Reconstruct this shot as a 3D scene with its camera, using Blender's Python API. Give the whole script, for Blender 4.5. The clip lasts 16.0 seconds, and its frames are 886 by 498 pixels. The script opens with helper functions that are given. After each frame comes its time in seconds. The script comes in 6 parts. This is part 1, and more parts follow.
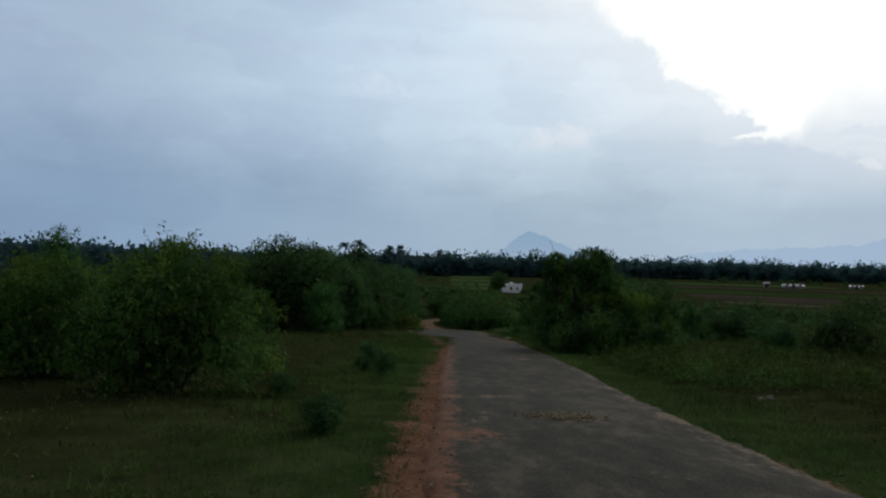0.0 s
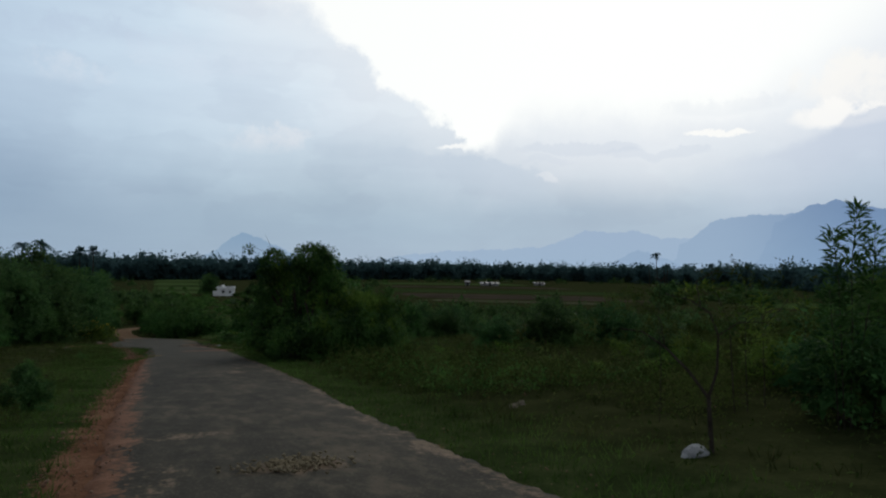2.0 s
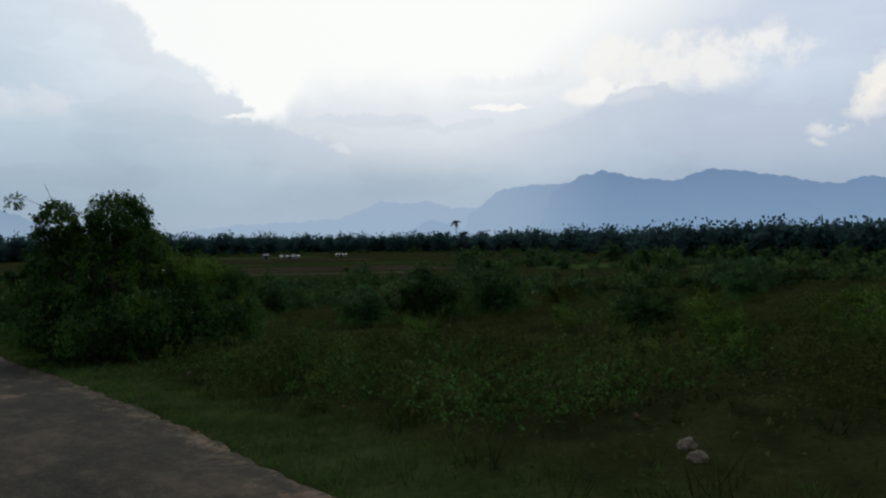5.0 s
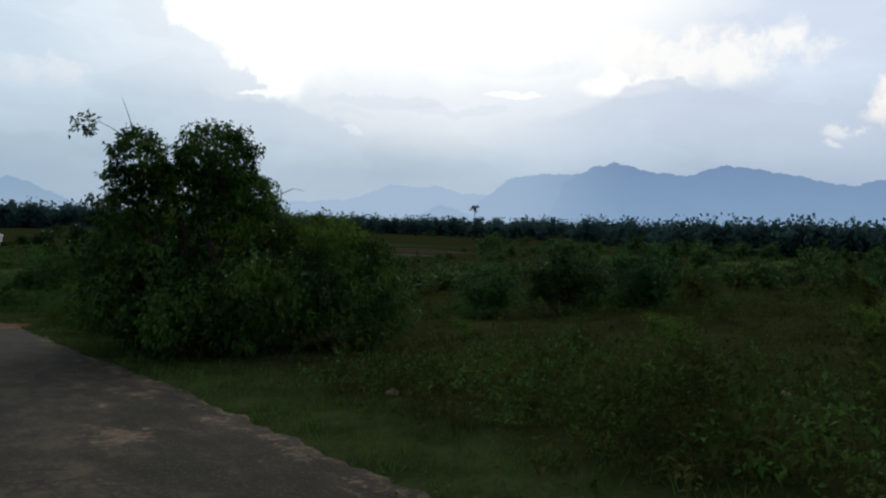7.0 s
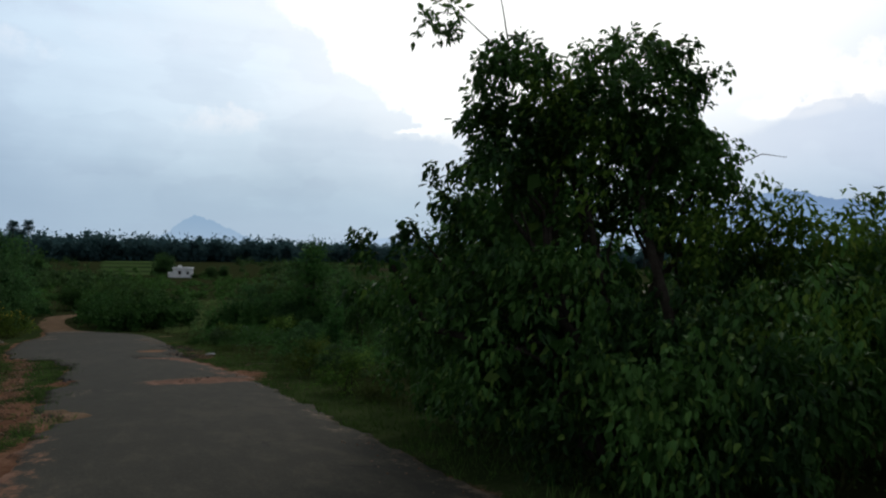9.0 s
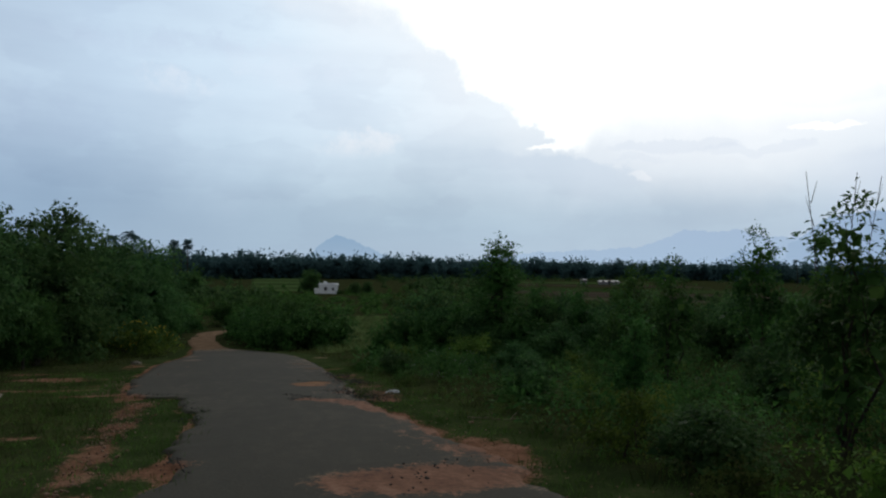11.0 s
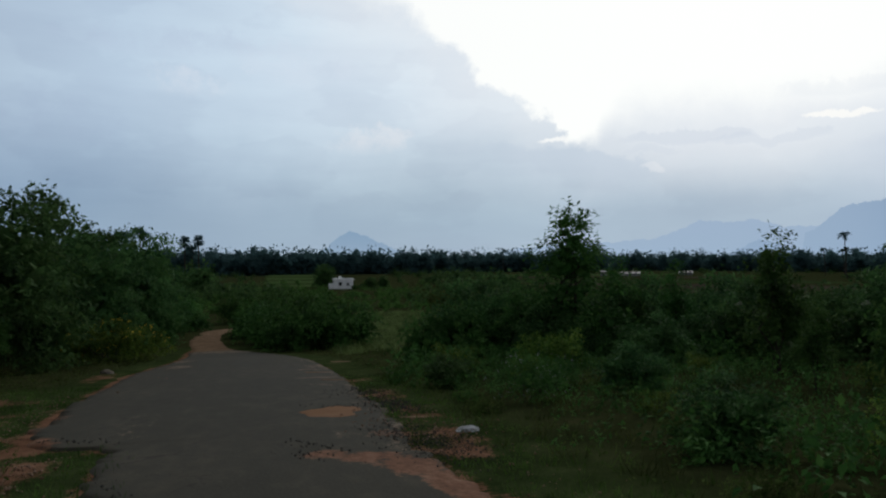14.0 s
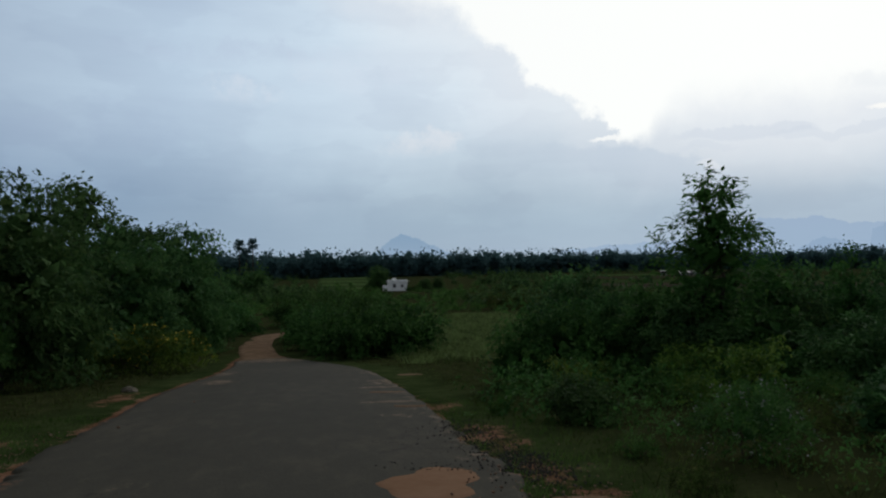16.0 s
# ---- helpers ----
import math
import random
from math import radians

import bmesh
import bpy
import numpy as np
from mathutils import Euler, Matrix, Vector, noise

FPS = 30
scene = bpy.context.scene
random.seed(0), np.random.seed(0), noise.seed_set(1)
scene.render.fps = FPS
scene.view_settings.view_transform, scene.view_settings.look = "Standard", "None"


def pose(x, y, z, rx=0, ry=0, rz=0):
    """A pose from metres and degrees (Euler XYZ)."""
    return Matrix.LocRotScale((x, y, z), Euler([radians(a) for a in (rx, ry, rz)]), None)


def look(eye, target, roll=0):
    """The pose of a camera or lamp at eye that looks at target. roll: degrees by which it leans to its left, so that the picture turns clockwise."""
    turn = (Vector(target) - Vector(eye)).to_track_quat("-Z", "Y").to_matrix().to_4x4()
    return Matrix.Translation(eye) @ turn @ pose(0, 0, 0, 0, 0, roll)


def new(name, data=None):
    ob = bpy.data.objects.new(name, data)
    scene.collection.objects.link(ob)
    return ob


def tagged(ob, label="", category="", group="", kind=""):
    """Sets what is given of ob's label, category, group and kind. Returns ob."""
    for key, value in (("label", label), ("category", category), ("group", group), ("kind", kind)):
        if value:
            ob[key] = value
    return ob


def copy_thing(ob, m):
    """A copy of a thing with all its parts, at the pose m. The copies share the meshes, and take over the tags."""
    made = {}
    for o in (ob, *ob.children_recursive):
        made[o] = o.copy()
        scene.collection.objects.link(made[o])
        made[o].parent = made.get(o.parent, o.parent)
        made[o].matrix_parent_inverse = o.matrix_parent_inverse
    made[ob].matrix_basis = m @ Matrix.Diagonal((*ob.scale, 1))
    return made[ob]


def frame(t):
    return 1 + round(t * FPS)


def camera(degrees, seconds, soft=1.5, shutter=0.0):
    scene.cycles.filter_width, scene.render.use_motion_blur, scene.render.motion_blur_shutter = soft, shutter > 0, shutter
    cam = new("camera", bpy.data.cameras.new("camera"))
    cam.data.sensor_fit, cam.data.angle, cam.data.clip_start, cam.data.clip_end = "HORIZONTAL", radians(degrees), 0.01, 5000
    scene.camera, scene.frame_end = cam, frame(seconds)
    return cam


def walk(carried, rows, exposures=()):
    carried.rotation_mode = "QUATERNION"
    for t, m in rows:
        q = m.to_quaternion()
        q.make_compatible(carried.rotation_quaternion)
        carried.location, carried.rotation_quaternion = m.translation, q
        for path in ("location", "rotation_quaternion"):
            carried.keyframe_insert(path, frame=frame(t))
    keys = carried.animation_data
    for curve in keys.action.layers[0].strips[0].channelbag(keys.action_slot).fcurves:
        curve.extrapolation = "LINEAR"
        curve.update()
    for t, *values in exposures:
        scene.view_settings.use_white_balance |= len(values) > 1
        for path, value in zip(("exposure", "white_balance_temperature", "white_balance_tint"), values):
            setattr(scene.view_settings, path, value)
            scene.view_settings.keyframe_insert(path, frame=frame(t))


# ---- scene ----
cam = camera(63.7, 16.0, soft=2.2)
METRES, EYE, TILT, LEAN, TURN = 50.0, 1.5, -4.6, 0.0, 0.0
ROWS = [
    (0.0, 0.0, 0.0, 0.0, -0.13, 5.72, -1.3),
    (0.5, 0.0015, 0.014, 0.0003, -6.24, 5.65, -1.51),
    (1.0, 0.0032, 0.0289, 0.0003, -10.77, 5.51, -1.15),
    (1.5, 0.0057, 0.0453, 0.0009, -16.96, 4.85, -0.13),
    (2.0, 0.0081, 0.0628, 0.0011, -22.58, 5.92, 1.02),
    (2.5, 0.0106, 0.0835, 0.0018, -27.35, 5.68, 2.47),
    (3.0, 0.0135, 0.1067, 0.0016, -31.93, 3.69, 2.24),
    (3.5, 0.0165, 0.1319, 0.0021, -35.25, 3.35, 2.48),
    (4.0, 0.0192, 0.1583, 0.0024, -36.43, 3.55, 3.75),
    (6.5, 0.0242, 0.3292, 0.0031, -41.08, 2.37, 2.49),
    (7.0, 0.0238, 0.3696, 0.0039, -38.28, 1.81, 1.31),
    (7.5, 0.0238, 0.412, 0.0049, -35.49, 2.69, 2.07),
    (8.0, 0.0232, 0.455, 0.0061, -33.92, 3.0, 1.89),
    (8.5, 0.0228, 0.5006, 0.0067, -29.5, 5.02, 2.62),
    (9.0, 0.0244, 0.5506, 0.0069, -26.13, 4.68, 0.89),
    (9.5, 0.0251, 0.6006, 0.0068, -24.54, 4.63, 1.29),
    (10.0, 0.0269, 0.651, 0.0066, -21.06, 4.88, 0.81),
    (12.5, 0.0367, 0.8327, 0.0086, -11.83, 7.27, 2.27),
    (13.0, 0.0385, 0.8501, 0.0078, -11.62, 4.87, 2.38),
    (13.5, 0.0403, 0.8661, 0.0091, -13.18, 6.09, 1.95),
    (14.0, 0.0423, 0.8874, 0.0082, -14.26, 5.77, 1.41),
    (14.5, 0.043, 0.9109, 0.0088, -14.46, 5.66, 1.98),
    (15.0, 0.0433, 0.9374, 0.0097, -12.25, 4.8, 1.38),
    (15.5, 0.0437, 0.9664, 0.01, -10.89, 6.46, 1.18),
    (16.0, 0.0432, 0.9976, 0.0102, -10.1, 6.04, 1.72),
]
walk(cam, [(t, pose(0, 0, EYE, TILT, LEAN, TURN) @ pose(METRES * x, METRES * y, METRES * z, 90 + pitch, roll, yaw)) for t, x, y, z, yaw, pitch, roll in ROWS],
     [(0, 0.07), (1.5, 0.05), (3.2, -0.07), (4.5, -0.06), (7.0, 0.12), (8.2, 0.2), (10.0, 0.27), (12.3, 0.04), (16.0, 0.0)])

# ---- world and sun ----
def shader_tree(tree):
    """Short makers for nodes of one tree: add(type, inputs by index or name, settings) and math(op, a, b)."""
    def add(kind, ins=None, operation="", data_type="", blend_type="", interpolation_type="", feature=""):
        n = tree.nodes.new(kind)
        if operation:
            n.operation = operation
        if data_type:
            n.data_type, n.blend_type = data_type, blend_type
        if interpolation_type:
            n.interpolation_type = interpolation_type
        if feature:
            n.feature = feature
        for k, v in (ins or {}).items():
            if isinstance(v, bpy.types.NodeSocket):
                tree.links.new(v, n.inputs[k])
            else:
                n.inputs[k].default_value = v
        return n

    def calc(op, a, b=0.0, c=0.0):
        return add("ShaderNodeMath", {0: a, 1: b, 2: c}, operation=op).outputs[0]

    def ramp(value, stops, mode="LINEAR"):
        n = add("ShaderNodeValToRGB", {0: value})
        n.color_ramp.interpolation = mode
        e = n.color_ramp.elements
        while len(e) < len(stops):
            e.new(0.5)
        for el, (p, c) in zip(e, stops):
            el.position = p
            el.color = (*c, 1) if isinstance(c, tuple) else (c, c, c, 1)
        return n.outputs[0]

    def mix(f, a, b, blend="MIX"):
        n = add("ShaderNodeMix", data_type="RGBA", blend_type=blend)
        for k, v in ((0, f), (6, a), (7, b)):
            if isinstance(v, bpy.types.NodeSocket):
                tree.links.new(v, n.inputs[k])
            else:
                n.inputs[k].default_value = (*v, 1) if isinstance(v, tuple) else v
        return n.outputs[2]

    def smooth(v, lo, hi):
        return add("ShaderNodeMapRange", {0: v, 1: lo, 2: hi, 3: 0.0, 4: 1.0}, interpolation_type="SMOOTHSTEP").outputs[0]

    return add, calc, ramp, mix, smooth


def make_world():
    world = bpy.data.worlds.new("dusk_sky")
    scene.world = world
    world.use_nodes = True
    tree = world.node_tree
    tree.nodes.clear()
    add, calc, ramp, mix, smooth = shader_tree(tree)
    way = add("ShaderNodeTexCoord").outputs["Generated"]
    warp = add("ShaderNodeTexNoise", {"Vector": way, "Scale": 5.0, "Detail": 5.0, "Roughness": 0.55})
    fine = add("ShaderNodeTexNoise", {"Vector": way, "Scale": 15.0, "Detail": 8.0, "Roughness": 0.66})
    flat = add("ShaderNodeMapping", {0: way, 3: (1.0, 1.0, 3.4)})
    broad = add("ShaderNodeTexNoise", {"Vector": flat.outputs[0], "Scale": 3.2, "Detail": 6.0, "Roughness": 0.55}).outputs[0]
    xyz = add("ShaderNodeSeparateXYZ", {0: way})
    az0 = calc("MULTIPLY", calc("ARCTAN2", xyz.outputs[0], xyz.outputs[1]), 57.2958)
    el0 = calc("MULTIPLY", calc("ARCSINE", xyz.outputs[2]), 57.2958)
    wob = calc("SUBTRACT", warp.outputs[0], 0.5)
    wob2 = calc("SUBTRACT", fine.outputs[0], 0.5)
    az = calc("ADD", az0, calc("MULTIPLY", wob2, 4.6))
    el = calc("ADD", el0, calc("ADD", calc("MULTIPLY", wob, 1.4), calc("MULTIPLY", wob2, 3.0)))
    # grey-blue veil of cloud by bearing, low and higher up; lighter towards the hidden sun
    turn = calc("MULTIPLY_ADD", az0, 1 / 160.0, 0.375)
    low = ramp(turn, [(0.0, (0.149, 0.220, 0.357)), (0.125, (0.195, 0.290, 0.452)), (0.225, (0.191, 0.295, 0.462)), (0.34, (0.256, 0.360, 0.499)), (0.44, (0.312, 0.420, 0.541)),
                      (0.53, (0.335, 0.440, 0.565)), (0.625, (0.360, 0.462, 0.590)), (0.75, (0.345, 0.440, 0.585)), (0.875, (0.316, 0.410, 0.557)), (1.0, (0.279, 0.360, 0.504))])
    mid = ramp(turn, [(0.0, (0.235, 0.320, 0.471)), (0.125, (0.323, 0.420, 0.594)), (0.225, (0.377, 0.480, 0.625)), (0.31, (0.470, 0.590, 0.748)), (0.375, (0.583, 0.700, 0.840)),
                      (0.47, (0.720, 0.810, 0.912)), (0.625, (0.804, 0.860, 0.922)), (0.75, (0.686, 0.760, 0.892)), (0.875, (0.568, 0.650, 0.820)), (1.0, (0.343, 0.420, 0.574))])
    veil = mix(smooth(calc("MULTIPLY_ADD", wob, 6.0, el0), 2.0, 15.0), low, mid)
    from_sun = calc("ABSOLUTE", calc("SUBTRACT", az0, 40.0))
    veil = mix(smooth(el0, 19.0, 50.0), veil, SKY_HIGH)
    veil = mix(smooth(from_sun, 75.0, 125.0), veil, SKY_BACK)
    # broad tones, flat streaks and the faint crisp rims of heaped cloud
    heap = add("ShaderNodeTexNoise", {"Vector": add("ShaderNodeMapping", {0: way, 3: (1.0, 1.0, 2.2)}).outputs[0], "Scale": 6.5, "Detail": 7.0, "Roughness": 0.5}).outputs[0]
    rim = calc("SUBTRACT", smooth(heap, 0.47, 0.53), 0.5)
    streak = add("ShaderNodeTexNoise", {"Vector": add("ShaderNodeMapping", {0: way, 3: (1.0, 1.0, 9.0)}).outputs[0], "Scale": 4.0, "Detail": 6.0, "Roughness": 0.55}).outputs[0]
    shade = calc("ADD", calc("MULTIPLY", calc("SUBTRACT", broad, 0.5), 0.36), calc("ADD", calc("MULTIPLY", rim, 0.05), calc("MULTIPLY", calc("SUBTRACT", streak, 0.5), 0.14)))
    tone, cool = calc("ADD", shade, 1.0), calc("MULTIPLY_ADD", shade, 0.75, 0.968)
    veil = add("ShaderNodeVectorMath", {0: veil, 1: add("ShaderNodeCombineXYZ", {0: tone, 1: tone, 2: cool}).outputs[0]}, operation="MULTIPLY").outputs[0]

    def across(stops):
        """Height in degrees by bearing, from pairs of the two; bearings run from -15 to 75."""
        return calc("MULTIPLY", ramp(calc("MULTIPLY_ADD", az, 1 / 90.0, 1 / 6.0), [((b + 15) / 90.0, h / 31.0) for b, h in stops]), 31.0)

    def patch(base, bearing, height, wide, high, much, colour, hard=1.1, torn=3.0):
        """A torn oval of cloud in another colour."""
        da = calc("DIVIDE", calc("SUBTRACT", az, bearing), wide)
        de = calc("DIVIDE", calc("SUBTRACT", el, height), high)
        d = calc("ADD", calc("MULTIPLY", da, da), calc("MULTIPLY", de, de))
        d = calc("ADD", d, calc("ADD", calc("MULTIPLY", wob2, torn), calc("MULTIPLY", wob, 1.5)))
        return mix(calc("MULTIPLY", smooth(d, 1.4, 1.4 - hard), much), base, colour)

    # pale and dark heaps inside the veil
    sky = patch(veil, -7.5, 16.4, 9.0, 1.1, 0.30, (0.44, 0.51, 0.66), 2.0, 6.0)
    sky = patch(sky, -5.2, 14.0, 4.0, 1.3, 0.40, (0.80, 0.82, 0.87), 2.2, 8.0)
    sky = patch(sky, 3.0, 15.6, 5.0, 1.8, 0.26, (0.74, 0.79, 0.88), 2.2, 7.0)
    sky = patch(sky, 7.6, 9.9, 3.2, 1.1, 0.46, (0.82, 0.82, 0.84), 2.0, 7.0)
    sky = patch(sky, -16.0, 10.5, 9.0, 2.0, 0.22, (0.34, 0.42, 0.58), 2.2, 6.0)
    sky = patch(sky, 15.0, 12.0, 4.5, 2.2, 0.26, (0.78, 0.82, 0.88), 2.2, 6.0)
    # the bright gap: above a broken edge that drops to the notch and stays low behind the banks to the right
    edge = across([(-15, 31), (0, 26.0), (5.5, 20.9), (8.6, 19.8), (11.0, 19.2), (13.3, 18.0), (16.0, 15.9), (17.6, 14.7), (19.6, 13.4), (22.0, 12.3), (23.9, 10.9), (24.3, 9.4), (26.5, 9.2), (27.3, 10.2), (30.0, 10.6), (36.0, 10.8), (44.0, 10.6), (50.0, 11.0), (57.0, 15.0), (75.0, 31.0)])
    over = calc("SUBTRACT", el, edge)
    soften = calc("ADD", 0.9, calc("ADD", calc("MULTIPLY", smooth(az0, 18.0, 6.0), 2.0), calc("MULTIPLY", smooth(az0, 24.5, 30.0), 2.6)))
    soften = calc("ADD", soften, calc("MULTIPLY", smooth(az0, 44.0, 52.0), 4.0))
    high_end = smooth(el0, 42.0, 22.0)
    gap = calc("MULTIPLY", smooth(calc("DIVIDE", over, soften), -0.25, 1.0), high_end)
    calm = across([(-15, 31), (0, 26.0), (5.5, 20.9), (11.0, 19.0), (17.6, 14.8), (22.0, 12.4), (27.0, 11.1), (36.0, 10.8), (50.0, 11.0), (57.0, 15.0), (75.0, 31.0)])
    glow = calc("MULTIPLY", smooth(calc("SUBTRACT", el, calm), -7.0, 1.5), high_end)
    sky = mix(calc("MULTIPLY", glow, 0.50), sky, (0.82, 0.84, 0.87))
    # pale sky under the right-hand bank, then the grey bank that juts out below the notch
    sky = mix(calc("MULTIPLY", calc("MULTIPLY", smooth(az0, 23.0, 33.0), smooth(az0, 52.0, 40.0)), calc("MULTIPLY", smooth(el0, 4.5, 9.0), 0.42)), sky, (0.82, 0.84, 0.88))
    sky = mix(gap, sky, SKY_GAP)
    shelf = across([(-15, 9.6), (22.0, 9.7), (24.0, 9.3), (26.5, 8.9), (29.4, 8.2), (32.0, 7.2), (37.0, 5.5), (75.0, 0.0)])
    below = calc("SUBTRACT", shelf, el)
    sky = mix(calc("MULTIPLY", calc("MULTIPLY", smooth(below, -0.1, 0.35), smooth(below, 5.0, 0.5)), calc("MULTIPLY", calc("MULTIPLY", smooth(az0, 14.0, 24.0), smooth(az, 33.5, 28.0)), 0.50)), sky, (0.49, 0.58, 0.69))
    sky = patch(sky, 23.5, 9.92, 1.2, 0.22, 0.8, (1.0, 1.0, 0.97), 1.2, 1.0)
    for bearing, height, wide, high, much in ((33.5, 9.7, 5.0, 0.55, 0.42), (39.0, 9.2, 4.0, 0.40, 0.35), (31.0, 8.7, 2.5, 0.3, 0.25), (44.0, 12.6, 5.0, 0.7, 0.16)):
        sky = patch(sky, bearing, height, wide, high, much, (0.60, 0.66, 0.75), 0.9)
    sky = patch(sky, 31.0, 7.3, 1.2, 0.35, 0.4, (0.84, 0.85, 0.87))
    sky = patch(sky, 43.6, 10.55, 2.6, 0.30, 0.9, (1.0, 0.99, 0.95), 0.8, 1.6)
    # the lit cloud above the mountains, and the grey heap before it with its bright rim
    sky = patch(sky, 57.5, 13.0, 8.5, 2.2, 0.75, (1.0, 0.97, 0.91), 1.4, 5.0)
    sky = patch(sky, 51.8, 11.2, 3.4, 0.9, 0.85, (1.0, 0.98, 0.94), 1.0, 4.0)
    sky = patch(sky, 66.0, 15.5, 8.0, 1.2, 0.5, (0.60, 0.67, 0.80))
    heap_top = across([(-15, 0.0), (37.0, 5.0), (40.5, 7.5), (45.0, 8.6), (48.5, 9.7), (51.2, 10.4), (52.6, 11.5), (55.5, 11.7), (57.5, 11.3), (59.4, 10.7), (63.0, 9.6), (67.0, 9.2), (75.0, 8.0)])
    deep = calc("SUBTRACT", heap_top, el)
    crisp = calc("MULTIPLY_ADD", smooth(az0, 50.0, 53.0), -0.7, 1.0)
    sky = mix(calc("MULTIPLY", calc("MULTIPLY", smooth(calc("DIVIDE", deep, crisp), -0.15, 0.8), smooth(deep, 7.5, 1.0)), calc("MULTIPLY", smooth(az0, 40.0, 52.0), 0.62)), sky, (0.52, 0.59, 0.71))
    # the sunlit heap far to the right
    for bearing, height, wide, high, much in ((74.5, 11.4, 4.6, 2.0, 0.75), (71.2, 10.0, 2.2, 1.5, 0.8), (70.0, 8.6, 1.8, 0.9, 0.7), (67.6, 7.3, 1.7, 0.55, 0.5), (67.0, 6.5, 1.0, 0.35, 0.4)):
        sky = patch(sky, bearing, height, wide, high, much, (1.0, 0.95, 0.87), 1.5, 8.0)
    sky = patch(sky, 75.0, 7.6, 5.0, 1.6, 0.6, (0.56, 0.61, 0.71), 1.6, 6.0)
    sky = mix(calc("MULTIPLY", calc("MULTIPLY", smooth(el0, 6.5, 0.5), smooth(from_sun, 80.0, 20.0)), 0.5), sky, (0.335, 0.455, 0.605))
    air = add("ShaderNodeTexSky")
    air.sky_type, air.sun_disc, air.sun_elevation, air.sun_rotation = "NISHITA", False, radians(36), radians(38)
    blend = mix(0.1, sky, mix(0.96, air.outputs[0], (0.3, 0.36, 0.45)))
    ground = smooth(el0, -1.0, -6.0)
    blend = mix(ground, blend, (0.05, 0.055, 0.05))
    bg = add("ShaderNodeBackground", {0: blend, 1: SKY_POWER})
    out = add("ShaderNodeOutputWorld", {0: bg.outputs[0]})


SKY_POWER = 1.0
SKY_HIGH, SKY_BACK = (0.132, 0.141, 0.153), (0.175, 0.19, 0.21)
SKY_GAP = (1.02, 1.03, 1.0)
make_world()
sun = new("sun", bpy.data.lights.new("sun", "SUN"))
sun.data.energy, sun.data.angle, sun.data.color = 0.85, radians(20), (1.0, 0.95, 0.88)
sun.matrix_world = look((0, 0, 0), (-math.sin(radians(38)) * math.cos(radians(36)), -math.cos(radians(38)) * math.cos(radians(36)), -math.sin(radians(36))))


# ---- materials ----
def material(name):
    m = bpy.data.materials.new(name)
    m.use_nodes = True
    m.node_tree.nodes.clear()
    return (m, *shader_tree(m.node_tree))


def finish(m, add, shader):
    add("ShaderNodeOutputMaterial", {0: shader})
    return m


def leaf_material(name, dark, light, accent, through_light=0.30, gloss=0.7, shine=0.05, warm=True):
    """Leaves: each differs a little, patches of the crown differ more, and some light passes through."""
    m, add, calc, ramp, mix, smooth = material(name)
    each = add("ShaderNodeNewGeometry").outputs["Random Per Island"]
    place = add("ShaderNodeTexCoord").outputs["Object"]
    patch = smooth(add("ShaderNodeTexNoise", {"Vector": place, "Scale": 0.75, "Detail": 3.0}).outputs[0], 0.34, 0.66)
    whole = add("ShaderNodeObjectInfo").outputs["Random"]
    dark, light, accent = ((0.94 * c[0], 1.04 * c[1], 0.90 * c[2]) if warm else c for c in (dark, light, accent))
    v = calc("ADD", calc("MULTIPLY", each, 0.45), calc("MULTIPLY_ADD", patch, 1.0, -0.25))
    col = mix(v, tuple(0.8 * c for c in dark), tuple(1.28 * c for c in light))
    col = mix(calc("MULTIPLY", smooth(each, 0.86, 0.97), 0.8), col, accent)
    hsv = add("ShaderNodeHueSaturation", {"Hue": calc("MULTIPLY_ADD", whole, 0.03, 0.485), "Value": calc("MULTIPLY_ADD", whole, 0.4, 0.8), "Color": col})
    p = add("ShaderNodeBsdfPrincipled", {"Base Color": hsv.outputs[0], "Roughness": gloss, "Specular IOR Level": shine})
    t = add("ShaderNodeBsdfTranslucent", {0: hsv.outputs[0]})
    return finish(m, add, add("ShaderNodeMixShader", {0: through_light, 1: p.outputs[0], 2: t.outputs[0]}).outputs[0])


def rough_material(name, colours, scale, fine_scale, bump=0.3, rough=0.9, distance=0.02, speck=None, coord="Object"):
    """Earth, stone, bark, plaster: two scales of noise over two or three colours, with relief."""
    m, add, calc, ramp, mix, smooth = material(name)
    place = add("ShaderNodeTexCoord").outputs[coord]
    a = add("ShaderNodeTexNoise", {"Vector": place, "Scale": scale, "Detail": 5.0, "Roughness": 0.6}).outputs[0]
    b = add("ShaderNodeTexNoise", {"Vector": place, "Scale": fine_scale, "Detail": 4.0, "Roughness": 0.7}).outputs[0]
    col = ramp(calc("ADD", calc("MULTIPLY", a, 0.65), calc("MULTIPLY", b, 0.35)), [(0.34 + 0.32 * i / max(1, len(colours) - 1), c) for i, c in enumerate(colours)])
    if speck:
        vor = add("ShaderNodeTexVoronoi", {"Vector": place, "Scale": speck[0]})
        col = mix(calc("MULTIPLY", smooth(vor.outputs["Distance"], speck[1], speck[1] * 0.5), 0.8), col, speck[2])
    bp = add("ShaderNodeBump", {"Strength": bump, "Distance": distance, "Height": calc("ADD", calc("MULTIPLY", a, 0.5), b)})
    p = add("ShaderNodeBsdfPrincipled", {"Base Color": col, "Roughness": rough, "Specular IOR Level": 0.0, "Normal": bp.outputs[0]})
    return finish(m, add, p.outputs[0])


